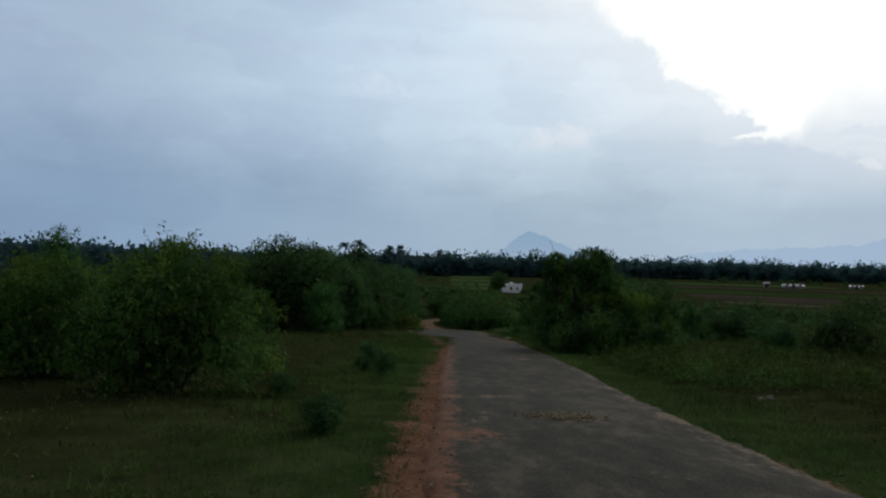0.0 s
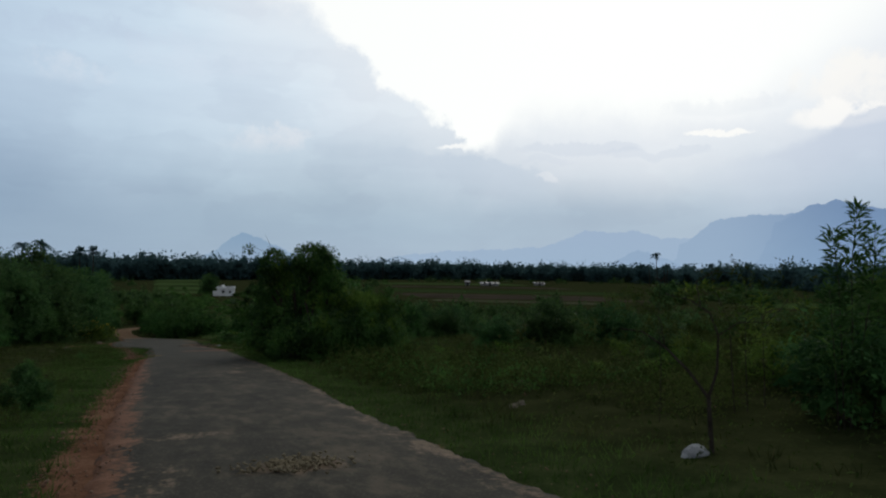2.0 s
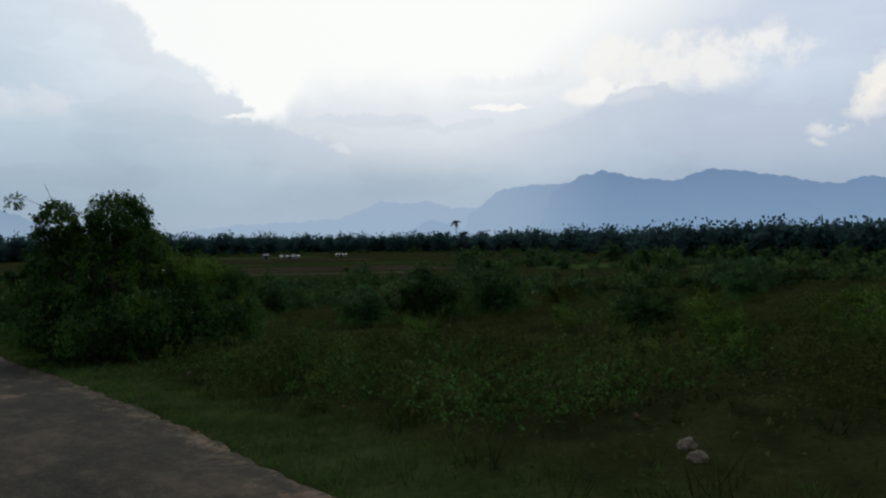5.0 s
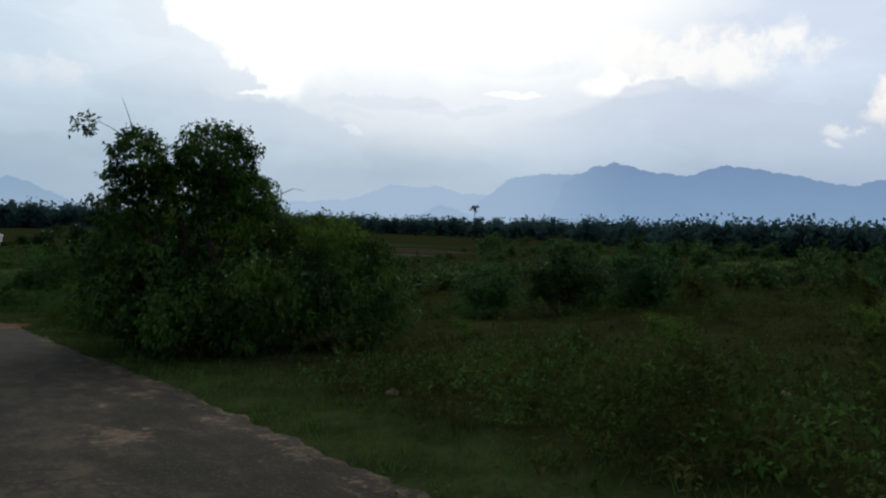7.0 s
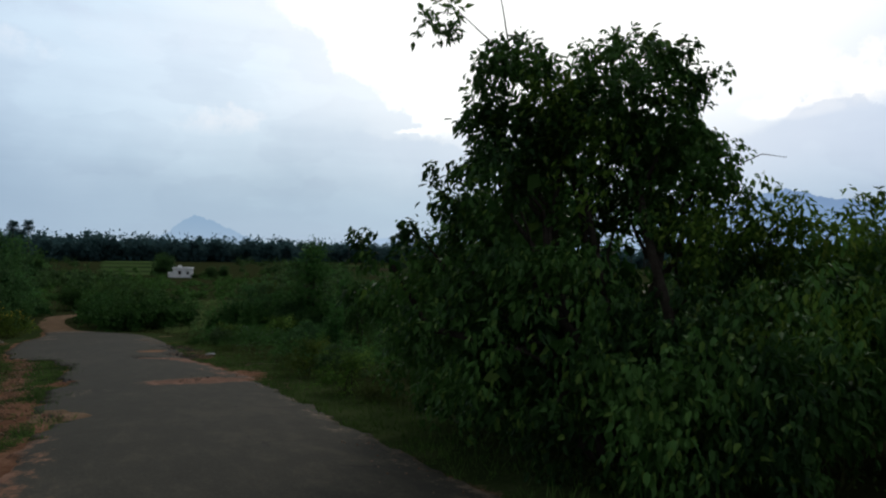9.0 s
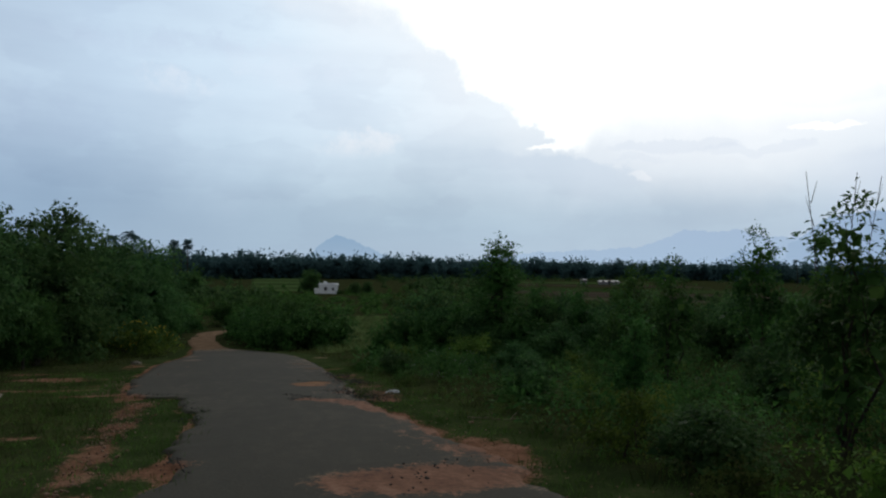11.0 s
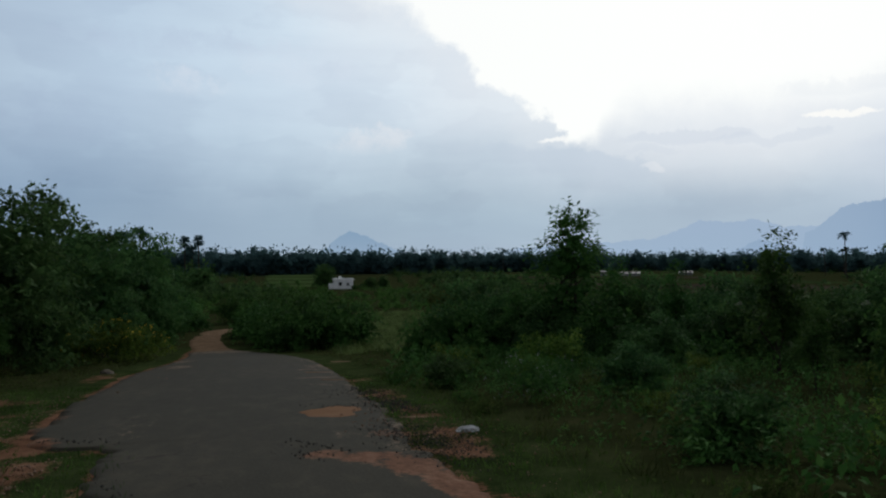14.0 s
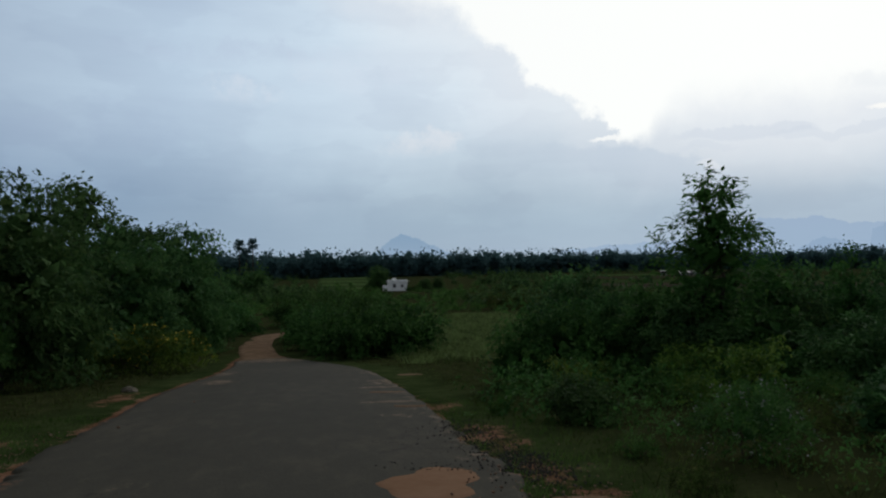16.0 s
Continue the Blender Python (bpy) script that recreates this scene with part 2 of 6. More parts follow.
def plain_material(name, colour, rough=0.6, metal=0.0):
    m, add, calc, ramp, mix, smooth = material(name)
    place = add("ShaderNodeTexCoord").outputs["Object"]
    a = add("ShaderNodeTexNoise", {"Vector": place, "Scale": 2.0, "Detail": 4.0}).outputs[0]
    col = mix(calc("MULTIPLY", a, 0.5), colour, tuple(0.7 * c for c in colour))
    p = add("ShaderNodeBsdfPrincipled", {"Base Color": col, "Roughness": rough, "Metallic": metal, "Specular IOR Level": 0.3})
    return finish(m, add, p.outputs[0])


def ground_material():
    m, add, calc, ramp, mix, smooth = material("scrubland_soil_and_grass")
    place = add("ShaderNodeTexCoord").outputs["Object"]
    big = add("ShaderNodeTexNoise", {"Vector": place, "Scale": 0.12, "Detail": 6.0, "Roughness": 0.6}).outputs[0]
    mid = add("ShaderNodeTexNoise", {"Vector": place, "Scale": 1.1, "Detail": 6.0, "Roughness": 0.65}).outputs[0]
    fine = add("ShaderNodeTexNoise", {"Vector": place, "Scale": 14.0, "Detail": 5.0, "Roughness": 0.7}).outputs[0]
    kind = add("ShaderNodeAttribute")
    kind.attribute_name = "cover"
    cover = add("ShaderNodeSeparateColor", {0: kind.outputs["Color"]})
    grain = calc("ADD", calc("MULTIPLY", mid, 0.6), calc("MULTIPLY", fine, 0.4))
    rank = ramp(grain, [(0.35, (0.014, 0.018, 0.007)), (0.5, (0.027, 0.033, 0.013)), (0.66, (0.046, 0.052, 0.022))])
    lush = ramp(grain, [(0.35, (0.014, 0.023, 0.008)), (0.5, (0.029, 0.043, 0.015)), (0.62, (0.050, 0.066, 0.026))])
    col = mix(cover.outputs[1], rank, lush)
    soil = ramp(fine, [(0.3, (0.028, 0.022, 0.011)), (0.7, (0.062, 0.048, 0.025))])
    bare = smooth(calc("ADD", calc("MULTIPLY", big, 0.5), calc("MULTIPLY", mid, 0.5)), 0.55, 0.70)
    col = mix(calc("MULTIPLY", bare, 0.45), col, soil)
    red = ramp(grain, [(0.36, (0.064, 0.035, 0.022)), (0.5, (0.136, 0.071, 0.044)), (0.64, (0.215, 0.128, 0.086))])
    worn = smooth(calc("ADD", cover.outputs[0], calc("MULTIPLY", calc("SUBTRACT", grain, 0.5), 2.2)), 0.42, 0.62)
    col = mix(worn, col, red)
    bp = add("ShaderNodeBump", {"Strength": 0.6, "Distance": 0.05, "Height": calc("ADD", mid, fine)})
    p = add("ShaderNodeBsdfPrincipled", {"Base Color": col, "Roughness": 1.0, "Specular IOR Level": 0.0, "Normal": bp.outputs[0]})
    return finish(m, add, p.outputs[0])


def asphalt_material():
    m, add, calc, ramp, mix, smooth = material("worn_dusty_asphalt")
    place = add("ShaderNodeTexCoord").outputs["Object"]
    drawn = add("ShaderNodeMapping", {0: place, 3: (1.0, 0.42, 1.0)}).outputs[0]
    big = add("ShaderNodeTexNoise", {"Vector": drawn, "Scale": 0.5, "Detail": 6.0, "Roughness": 0.65}).outputs[0]
    mid = add("ShaderNodeTexNoise", {"Vector": drawn, "Scale": 3.0, "Detail": 7.0, "Roughness": 0.7}).outputs[0]
    chip = add("ShaderNodeTexVoronoi", {"Vector": place, "Scale": 22.0})
    col = ramp(calc("ADD", calc("MULTIPLY", big, 0.5), calc("MULTIPLY", mid, 0.5)), [(0.38, (0.022, 0.021, 0.016)), (0.5, (0.041, 0.038, 0.028)), (0.62, (0.078, 0.069, 0.050))])
    dust = smooth(calc("ADD", calc("MULTIPLY", mid, 0.75), calc("MULTIPLY", big, 0.45)), 0.60, 0.74)
    col = mix(calc("MULTIPLY", dust, 0.3), col, (0.12, 0.092, 0.064))
    col = mix(calc("MULTIPLY", smooth(chip.outputs["Distance"], 0.35, 0.12), 0.45), col, (0.12, 0.108, 0.084))
    newer = smooth(add("ShaderNodeSeparateXYZ", {0: place}).outputs[1], 22.0, 40.0)
    col = mix(calc("MULTIPLY", newer, 0.72), col, (0.042, 0.040, 0.030))
    kind = add("ShaderNodeAttribute")
    kind.attribute_name = "cover"
    cover = add("ShaderNodeSeparateColor", {0: kind.outputs["Color"]})
    grit = add("ShaderNodeTexNoise", {"Vector": place, "Scale": 9.0, "Detail": 6.0, "Roughness": 0.75}).outputs[0]
    grain = calc("ADD", calc("MULTIPLY", mid, 0.55), calc("MULTIPLY", grit, 0.45))
    pale = ramp(grain, [(0.36, (0.070, 0.052, 0.034)), (0.5, (0.120, 0.088, 0.058)), (0.64, (0.19, 0.145, 0.105))])
    red = ramp(grain, [(0.36, (0.066, 0.032, 0.019)), (0.5, (0.136, 0.065, 0.037)), (0.64, (0.21, 0.118, 0.076))])
    worn = smooth(calc("ADD", cover.outputs[1], calc("MULTIPLY", calc("SUBTRACT", grain, 0.5), 2.6)), 0.40, 0.68)
    col = mix(worn, col, pale)
    loose = smooth(calc("ADD", cover.outputs[0], calc("MULTIPLY", calc("SUBTRACT", grain, 0.5), 2.6)), 0.40, 0.66)
    col = mix(loose, col, red)
    crack = add("ShaderNodeTexVoronoi", {"Vector": add("ShaderNodeVectorMath", {0: place, 1: add("ShaderNodeTexNoise", {"Vector": place, "Scale": 1.2, "Detail": 4.0}).outputs["Color"]}, operation="ADD").outputs[0], "Scale": 0.55}, feature="DISTANCE_TO_EDGE")
    line = calc("MULTIPLY", smooth(crack.outputs[0], 0.012, 0.004), smooth(big, 0.5, 0.62))
    col = mix(calc("MULTIPLY", line, 0.5), col, (0.02, 0.019, 0.018))
    bp = add("ShaderNodeBump", {"Strength": 0.5, "Distance": 0.012, "Height": calc("SUBTRACT", calc("ADD", mid, calc("MULTIPLY", chip.outputs["Distance"], -0.5)), line)})
    p = add("ShaderNodeBsdfPrincipled", {"Base Color": col, "Roughness": 0.9, "Specular IOR Level": 0.08, "Normal": bp.outputs[0]})
    return finish(m, add, p.outputs[0])


def painted_haze_material(name, low, high, z0, z1, tint, thin=None):
    """Far hills as glowing surfaces: the haze of kilometres of air is painted into their colour, thicker near the
    plain.
    """
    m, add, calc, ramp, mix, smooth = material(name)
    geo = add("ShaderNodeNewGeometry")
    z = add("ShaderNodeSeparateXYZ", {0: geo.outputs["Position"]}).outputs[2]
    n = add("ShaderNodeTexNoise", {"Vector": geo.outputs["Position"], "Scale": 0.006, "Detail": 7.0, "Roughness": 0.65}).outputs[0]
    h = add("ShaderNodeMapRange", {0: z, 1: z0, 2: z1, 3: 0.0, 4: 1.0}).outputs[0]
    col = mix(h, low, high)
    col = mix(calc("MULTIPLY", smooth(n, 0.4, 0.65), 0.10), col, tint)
    # paler haze colour painted over the left end of the range
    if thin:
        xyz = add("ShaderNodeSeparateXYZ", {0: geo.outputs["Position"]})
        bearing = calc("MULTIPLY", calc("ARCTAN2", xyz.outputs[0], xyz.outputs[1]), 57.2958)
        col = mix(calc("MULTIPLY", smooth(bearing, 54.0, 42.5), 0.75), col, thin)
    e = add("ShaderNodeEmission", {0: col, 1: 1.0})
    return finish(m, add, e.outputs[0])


GROUND, ASPHALT = ground_material(), asphalt_material()
PALE_SOIL = rough_material("pale_sandy_soil", [(0.085, 0.060, 0.040), (0.145, 0.098, 0.064), (0.22, 0.155, 0.108)], 1.4, 20.0, 0.5, 0.95, 0.02)
STONE = rough_material("pale_rough_stone", [(0.11, 0.095, 0.075), (0.19, 0.165, 0.13), (0.29, 0.26, 0.22)], 3.0, 30.0, 0.5, 0.9)
BARK = rough_material("brown_grey_bark", [(0.022, 0.019, 0.016), (0.048, 0.041, 0.034), (0.085, 0.074, 0.062)], 4.0, 30.0, 0.8, 0.9)
DRY = rough_material("dry_pale_stalk", [(0.10, 0.085, 0.06), (0.2, 0.17, 0.12)], 4.0, 40.0, 0.3, 0.9)
WHITE = rough_material("whitewashed_plaster", [(0.74, 0.74, 0.74), (0.82, 0.82, 0.82), (0.86, 0.86, 0.86)], 0.6, 6.0, 0.2, 0.8)
DULL_WALL = rough_material("weathered_pale_plaster", [(0.16, 0.16, 0.18), (0.21, 0.21, 0.23), (0.27, 0.27, 0.28)], 0.4, 4.0, 0.2, 0.85)
DARK = plain_material("dark_opening", (0.02, 0.02, 0.022), 0.4)
ROOF = plain_material("grey_sheet_roof", (0.14, 0.15, 0.165), 0.6, 0.2)
LEAF_DARK = leaf_material("dark_green_leaves", (0.027, 0.066, 0.019), (0.058, 0.122, 0.034), (0.094, 0.165, 0.046))
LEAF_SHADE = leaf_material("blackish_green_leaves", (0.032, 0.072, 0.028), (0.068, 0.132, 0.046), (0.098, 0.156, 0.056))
LEAF_CREEPER = leaf_material("broad_creeper_leaves", (0.018, 0.060, 0.016), (0.058, 0.138, 0.034), (0.130, 0.215, 0.046), 0.22, 0.5, 0.12)
LEAF_MID = leaf_material("mid_green_leaves", (0.032, 0.082, 0.021), (0.074, 0.155, 0.040), (0.106, 0.176, 0.046))
LEAF_LIME = leaf_material("yellow_green_leaves", (0.048, 0.086, 0.016), (0.108, 0.166, 0.031), (0.172, 0.206, 0.044))
LEAF_OLIVE = leaf_material("olive_scrub_leaves", (0.034, 0.050, 0.015), (0.070, 0.092, 0.030), (0.102, 0.100, 0.044), 0.3, 0.9, 0.0)
# far palms: bluish distance haze is mixed into the leaf colour
LEAF_HAZED = leaf_material("dark_palm_leaves_haze_tinted", (0.050, 0.098, 0.106), (0.056, 0.106, 0.112), (0.062, 0.112, 0.112), 0.5, 0.9, 0.0, False)
GRASS = leaf_material("short_green_grass", (0.040, 0.070, 0.017), (0.074, 0.116, 0.031), (0.104, 0.126, 0.046), 0.25, 0.8, 0.0)
PASTURE = leaf_material("pale_pasture_grass", (0.082, 0.115, 0.043), (0.142, 0.190, 0.078), (0.182, 0.208, 0.112), 0.3, 0.8, 0.0)
DRYGRASS = leaf_material("dry_brownish_weeds", (0.032, 0.042, 0.016), (0.066, 0.074, 0.028), (0.100, 0.088, 0.046), 0.2, 0.8, 0.0)
PETAL = plain_material("yellow_petals", (0.55, 0.42, 0.03), 0.7)
PALE_PETAL = plain_material("pale_petals", (0.30, 0.31, 0.30), 0.8)
FIELD_GREEN = rough_material("young_green_crop", [(0.030, 0.058, 0.018), (0.048, 0.082, 0.027), (0.066, 0.102, 0.036)], 0.05, 1.0, 0.4, 0.95)
FIELD_DARK = rough_material("dark_green_crop", [(0.018, 0.034, 0.012), (0.030, 0.050, 0.018), (0.042, 0.062, 0.022)], 0.05, 1.0, 0.4, 0.95)
FIELD_PALE = rough_material("pale_stubble", [(0.050, 0.052, 0.030), (0.075, 0.078, 0.046), (0.10, 0.10, 0.062)], 0.05, 1.0, 0.4, 0.95)
FIELD_BROWN = rough_material("ploughed_brown_earth", [(0.032, 0.027, 0.020), (0.050, 0.042, 0.032), (0.07, 0.058, 0.042)], 0.05, 1.0, 0.4, 0.95)
PUDDLE = rough_material("wet_orange_mud", [(0.165, 0.096, 0.058), (0.225, 0.140, 0.092)], 1.0, 9.0, 0.1, 0.6)


# ---- mesh makers ----
def mesh_of(name, verts, faces, mat, smooth=False):
    me = bpy.data.meshes.new(name)
    me.from_pydata(verts, [], faces)
    me.materials.append(mat)
    if smooth:
        me.polygons.foreach_set("use_smooth", [True] * len(me.polygons))
    me.update()
    return me


def tris_mesh(name, verts, tris, mat):
    """A mesh from arrays of corners and triangles."""
    me = bpy.data.meshes.new(name)
    n, k = len(verts), len(tris)
    me.vertices.add(n)
    me.vertices.foreach_set("co", np.asarray(verts, dtype=np.float32).ravel())
    me.loops.add(3 * k)
    me.loops.foreach_set("vertex_index", np.asarray(tris, dtype=np.int32).ravel())
    me.polygons.add(k)
    me.polygons.foreach_set("loop_start", np.arange(0, 3 * k, 3, dtype=np.int32))
    me.materials.append(mat)
    me.update(calc_edges=True)
    return me


def child(name, me, parent, label=""):
    ob = new(name, me)
    ob.parent = parent
    return tagged(ob, label)


def unit(a):
    return a / np.maximum(1e-9, np.linalg.norm(a, axis=1, keepdims=True))


def leaves(p, d, up, length, width, fold=0.18):
    """Pointed leaves, folded along the midrib: two triangles each."""
    side = unit(np.cross(d, up))
    nrm = np.cross(side, d)
    l, w = length[:, None], width[:, None]
    mid = p + 0.42 * l * d
    tip = p + l * d - 0.12 * l * np.abs(nrm)[:, 2:3] * np.array([0, 0, 1.0])
    lift = fold * w * nrm
    v = np.stack([p, mid + 0.5 * w * side + lift, tip, mid - 0.5 * w * side + lift], 1).reshape(-1, 3)
    i = 4 * np.arange(len(p))[:, None]
    t = np.concatenate([i + [[0, 1, 2]], i + [[0, 2, 3]]], 1).reshape(-1, 3)
    return v, t


def broad_leaves(p, d, up, length, width):
    """Rounder pointed leaves with drooping tips: four triangles each."""
    side = unit(np.cross(d, up))
    nrm = np.cross(side, d)
    l, w = length[:, None], width[:, None]
    low, high = p + 0.28 * l * d, p + 0.68 * l * d
    tip = p + l * d - 0.18 * l * nrm
    v = np.stack([p, low + 0.48 * w * side + 0.12 * w * nrm, high + 0.40 * w * side + 0.06 * w * nrm, tip, high - 0.40 * w * side + 0.06 * w * nrm, low - 0.48 * w * side + 0.12 * w * nrm], 1).reshape(-1, 3)
    i = 6 * np.arange(len(p))[:, None]
    t = np.concatenate([i + [[0, 1, 2]], i + [[0, 2, 3]], i + [[0, 3, 4]], i + [[0, 4, 5]]], 1).reshape(-1, 3)
    return v, t


def wild(p, seed, scale):
    """Smooth pseudo-noise of many places at once, about -1 to 1."""
    r = np.random.default_rng(seed)
    s = np.zeros(len(p))
    for k in range(6):
        w = r.normal(0, scale * (1 + 0.5 * k), 3)
        s += np.sin(p @ w + r.uniform(0, 6.28)) / (1 + 0.4 * k)
    return s / 2.2


def crown_arrays(lobes, sprays, per, length, seed, droop=0.25, spread=3.0, inner=0.6, aspect=0.45, rough=0.25, core=0.12, up_bias=0.15, broad=False, gaps=None, clump=None):
    """Sprays of leaves over and inside a union of uneven lobes (x, y, z, rx, ry, rz), with larger filler leaves added
    deep inside to block light and view.
    """
    r = np.random.default_rng(seed)
    lob = np.array(lobes, dtype=float)
    area = (lob[:, 3] * lob[:, 4] + lob[:, 4] * lob[:, 5] + lob[:, 3] * lob[:, 5])
    pick = r.choice(len(lob), sprays, p=area / area.sum())
    d = unit(r.normal(0, 1, (sprays, 3)) + np.array([0, 0, up_bias]))
    rad = inner + (1 - inner) * r.random(sprays) ** 0.45
    rad *= 1 + rough * wild(d * 2.2 + pick[:, None], seed + 5, 1.6) + 0.06 * r.normal(0, 1, sprays)
    c = lob[pick]
    p = c[:, :3] + d * c[:, 3:6] * rad[:, None]
    if clump:
        hubs = max(5, int(sprays / clump[0]))
        k = r.integers(hubs, size=sprays)
        span = clump[1] * c[:hubs, 3:6].mean(1)
        w = unit(r.normal(0, 1, (sprays, 3)) + np.array([0, 0, 0.25]))
        p = p[k] + w * (span[k] * r.random(sprays) ** 0.4)[:, None] * np.array([1.0, 1.0, 0.75])
        d = unit(w + 0.5 * d[k])
    if gaps:
        p = p[wild(p, seed + 9, gaps[0]) > gaps[1] + 0.2 * r.normal(0, 1, sprays)]
        sprays = len(p)
        d = unit(p - lob[:, :3].mean(0)) if not clump else unit(p - lob[:, :3].mean(0) + 0.3 * r.normal(0, 1, (sprays, 3)))
    out = unit(d + 0.6 * r.normal(0, 1, (sprays, 3)) + np.array([0, 0, -droop]))
    k = np.repeat(np.arange(sprays), per)
    n = len(k)
    along = r.random(n)[:, None] * spread * length
    q = p[k] + out[k] * along * 0.7 + r.normal(0, 0.35 * length, (n, 3))
    dirs = unit(out[k] + 0.8 * r.normal(0, 1, (n, 3)) + np.array([0, 0, -droop]))
    up = unit(np.array([0, 0, 1.0]) + 0.45 * r.normal(0, 1, (n, 3)))
    size = length * r.uniform(0.6, 1.25, n)
    made = [broad_leaves(q, dirs, up, size, size * aspect) if broad else leaves(q, dirs, up, size, size * aspect)]
    m = int(core * sprays)
    if m:
        c = lob[r.choice(len(lob), m, p=area / area.sum())]
        q = c[:, :3] + unit(r.normal(0, 1, (m, 3))) * c[:, 3:6] * r.uniform(0.15, 0.72, m)[:, None]
        size = np.full(m, 2.4 * length)
        made.append(leaves(q, unit(r.normal(0, 1, (m, 3))), unit(r.normal(0, 1, (m, 3))), size, size * 0.8))
    v, t = joined(made)
    v[:, 2] = np.where(v[:, 2] < 0.03, 0.03 + 0.1 * np.abs(v[:, 2]), v[:, 2])
    return v, t


def joined(parts):
    vs, ts, at = [], [], 0
    for v, t in parts:
        vs.append(v)
        ts.append(t + at)
        at += len(v)
    return np.concatenate(vs), np.concatenate(ts)


def limb(points, r0, r1, sides=6):
    """A tapered, bent tube through points."""
    pts = np.array(points, dtype=float)
    n = len(pts)
    tang = unit(np.gradient(pts, axis=0))
    ref = np.array([0.31, 0.95, 0.05])
    a = unit(np.cross(tang, ref))
    b = np.cross(tang, a)
    ang = np.linspace(0, 2 * math.pi, sides, endpoint=False)
    rad = np.linspace(r0, r1, n)
    v = (pts[:, None] + rad[:, None, None] * (np.cos(ang)[None, :, None] * a[:, None] + np.sin(ang)[None, :, None] * b[:, None])).reshape(-1, 3)
    t = []
    for i in range(n - 1):
        for j in range(sides):
            k = (j + 1) % sides
            t += [(i * sides + j, i * sides + k, (i + 1) * sides + k), (i * sides + j, (i + 1) * sides + k, (i + 1) * sides + j)]
    return v, np.array(t)


def bent(a, b, r, wob=0.12, n=6):
    a, b = np.array(a, float), np.array(b, float)
    s = np.linspace(0, 1, n)[:, None]
    off = r.normal(0, wob * np.linalg.norm(b - a), (n, 3)) * (s * (1 - s) * 2)
    return a + (b - a) * s + off + np.array([0, 0, 0.12]) * np.linalg.norm(b - a) * (s * (1 - s))


def plant(name, lobes, sprays, per, length, seed, mat, trunk_r=0.05, stems=1, label="", category="shrub", group="", bark=None,
          parts=("stem", "foliage"), **kw):
    """A woody plant: an Empty at its foot, stems and limbs, and the foliage over its lobes."""
    r = np.random.default_rng(seed + 100)
    root = tagged(new(name), label, category, group)
    tubes = []
    low = min(l[2] for l in lobes)
    if stems == 1:
        fork = np.array([lobes[0][0] * 0.3, lobes[0][1] * 0.3, max(0.25, low * 0.75)])
        tubes.append(limb(bent((0, 0, -0.15), fork, r, 0.05), trunk_r * 1.25, trunk_r * 0.85, 8))
        starts = [fork] * len(lobes)
    else:
        starts = [np.array([r.normal(0, 0.12), r.normal(0, 0.12), -0.1]) for _ in lobes]
    for l, s in zip(lobes, starts):
        c = np.array(l[:3])
        tubes.append(limb(bent(s, c, r, 0.12, 5), trunk_r * 0.75, trunk_r * 0.25, 5))
        for _ in range(2):
            d = unit(r.normal(0, 1, (1, 3)))[0]
            d[2] = abs(d[2])
            tubes.append(limb(bent(c - 0.3 * (c - s), c + d * np.array(l[3:6]) * 0.85, r, 0.12, 4), trunk_r * 0.3, trunk_r * 0.08, 4))
    v, t = joined(tubes)
    child(parts[0], tris_mesh(parts[0], v, t, bark or BARK), root)
    v, t = crown_arrays(lobes, sprays, per, length, seed, **kw)
    child(parts[1], tris_mesh(parts[1], v, t, mat), root)
    return root


def at(x, y, turn=0.0, s=1.0, sz=None, sink=0.03):
    """The pose of a thing that stands on the ground at x, y."""
    return Matrix.Translation((x, y, ground_z(x, y) - sink)) @ Matrix.Rotation(radians(turn), 4, "Z") @ Matrix.Diagonal((s, s, sz or s, 1))


def stand(ob, *where, **kw):
    ob.matrix_basis = at(*where, **kw)
    return ob


# ---- ground and road ----
def ease(v):
    v = np.clip(v, 0, 1)
    return v * v * (3 - 2 * v)


def ground_array(x, y):
    """The lie of the land: a slope down to a wide plain, falling away to the right as well."""
    x, y = np.asarray(x, float), np.asarray(y, float)
    s = y + 0.6 * np.maximum(0, x - 60) + 0.02 * np.maximum(0, -x - 40)
    s = np.maximum(s, -50)
    z = -0.076 * np.minimum(s, 90)
    u = np.clip((s - 90) / 60, 0, 1)
    z = z - 0.076 * 60 * (u - u * u / 2) * 0.78
    z = z + 0.0045 * np.clip(s - 150, 0, 520)
    calm = ease((np.maximum(-1.0 - x, x - 5.5) - 0.2) / 3.0)
    rise = np.sin(0.31 * x + 1.3) * np.sin(0.27 * y + 0.4) * 0.10 + np.sin(0.9 * x + 0.23 * y) * np.sin(0.71 * y - 0.3 * x + 2.0) * 0.05
    near = 1 - ease((np.hypot(x, y) - 150) / 100)
    return z + calm * rise * near


def ground_z(x, y):
    return float(ground_array(x, y))


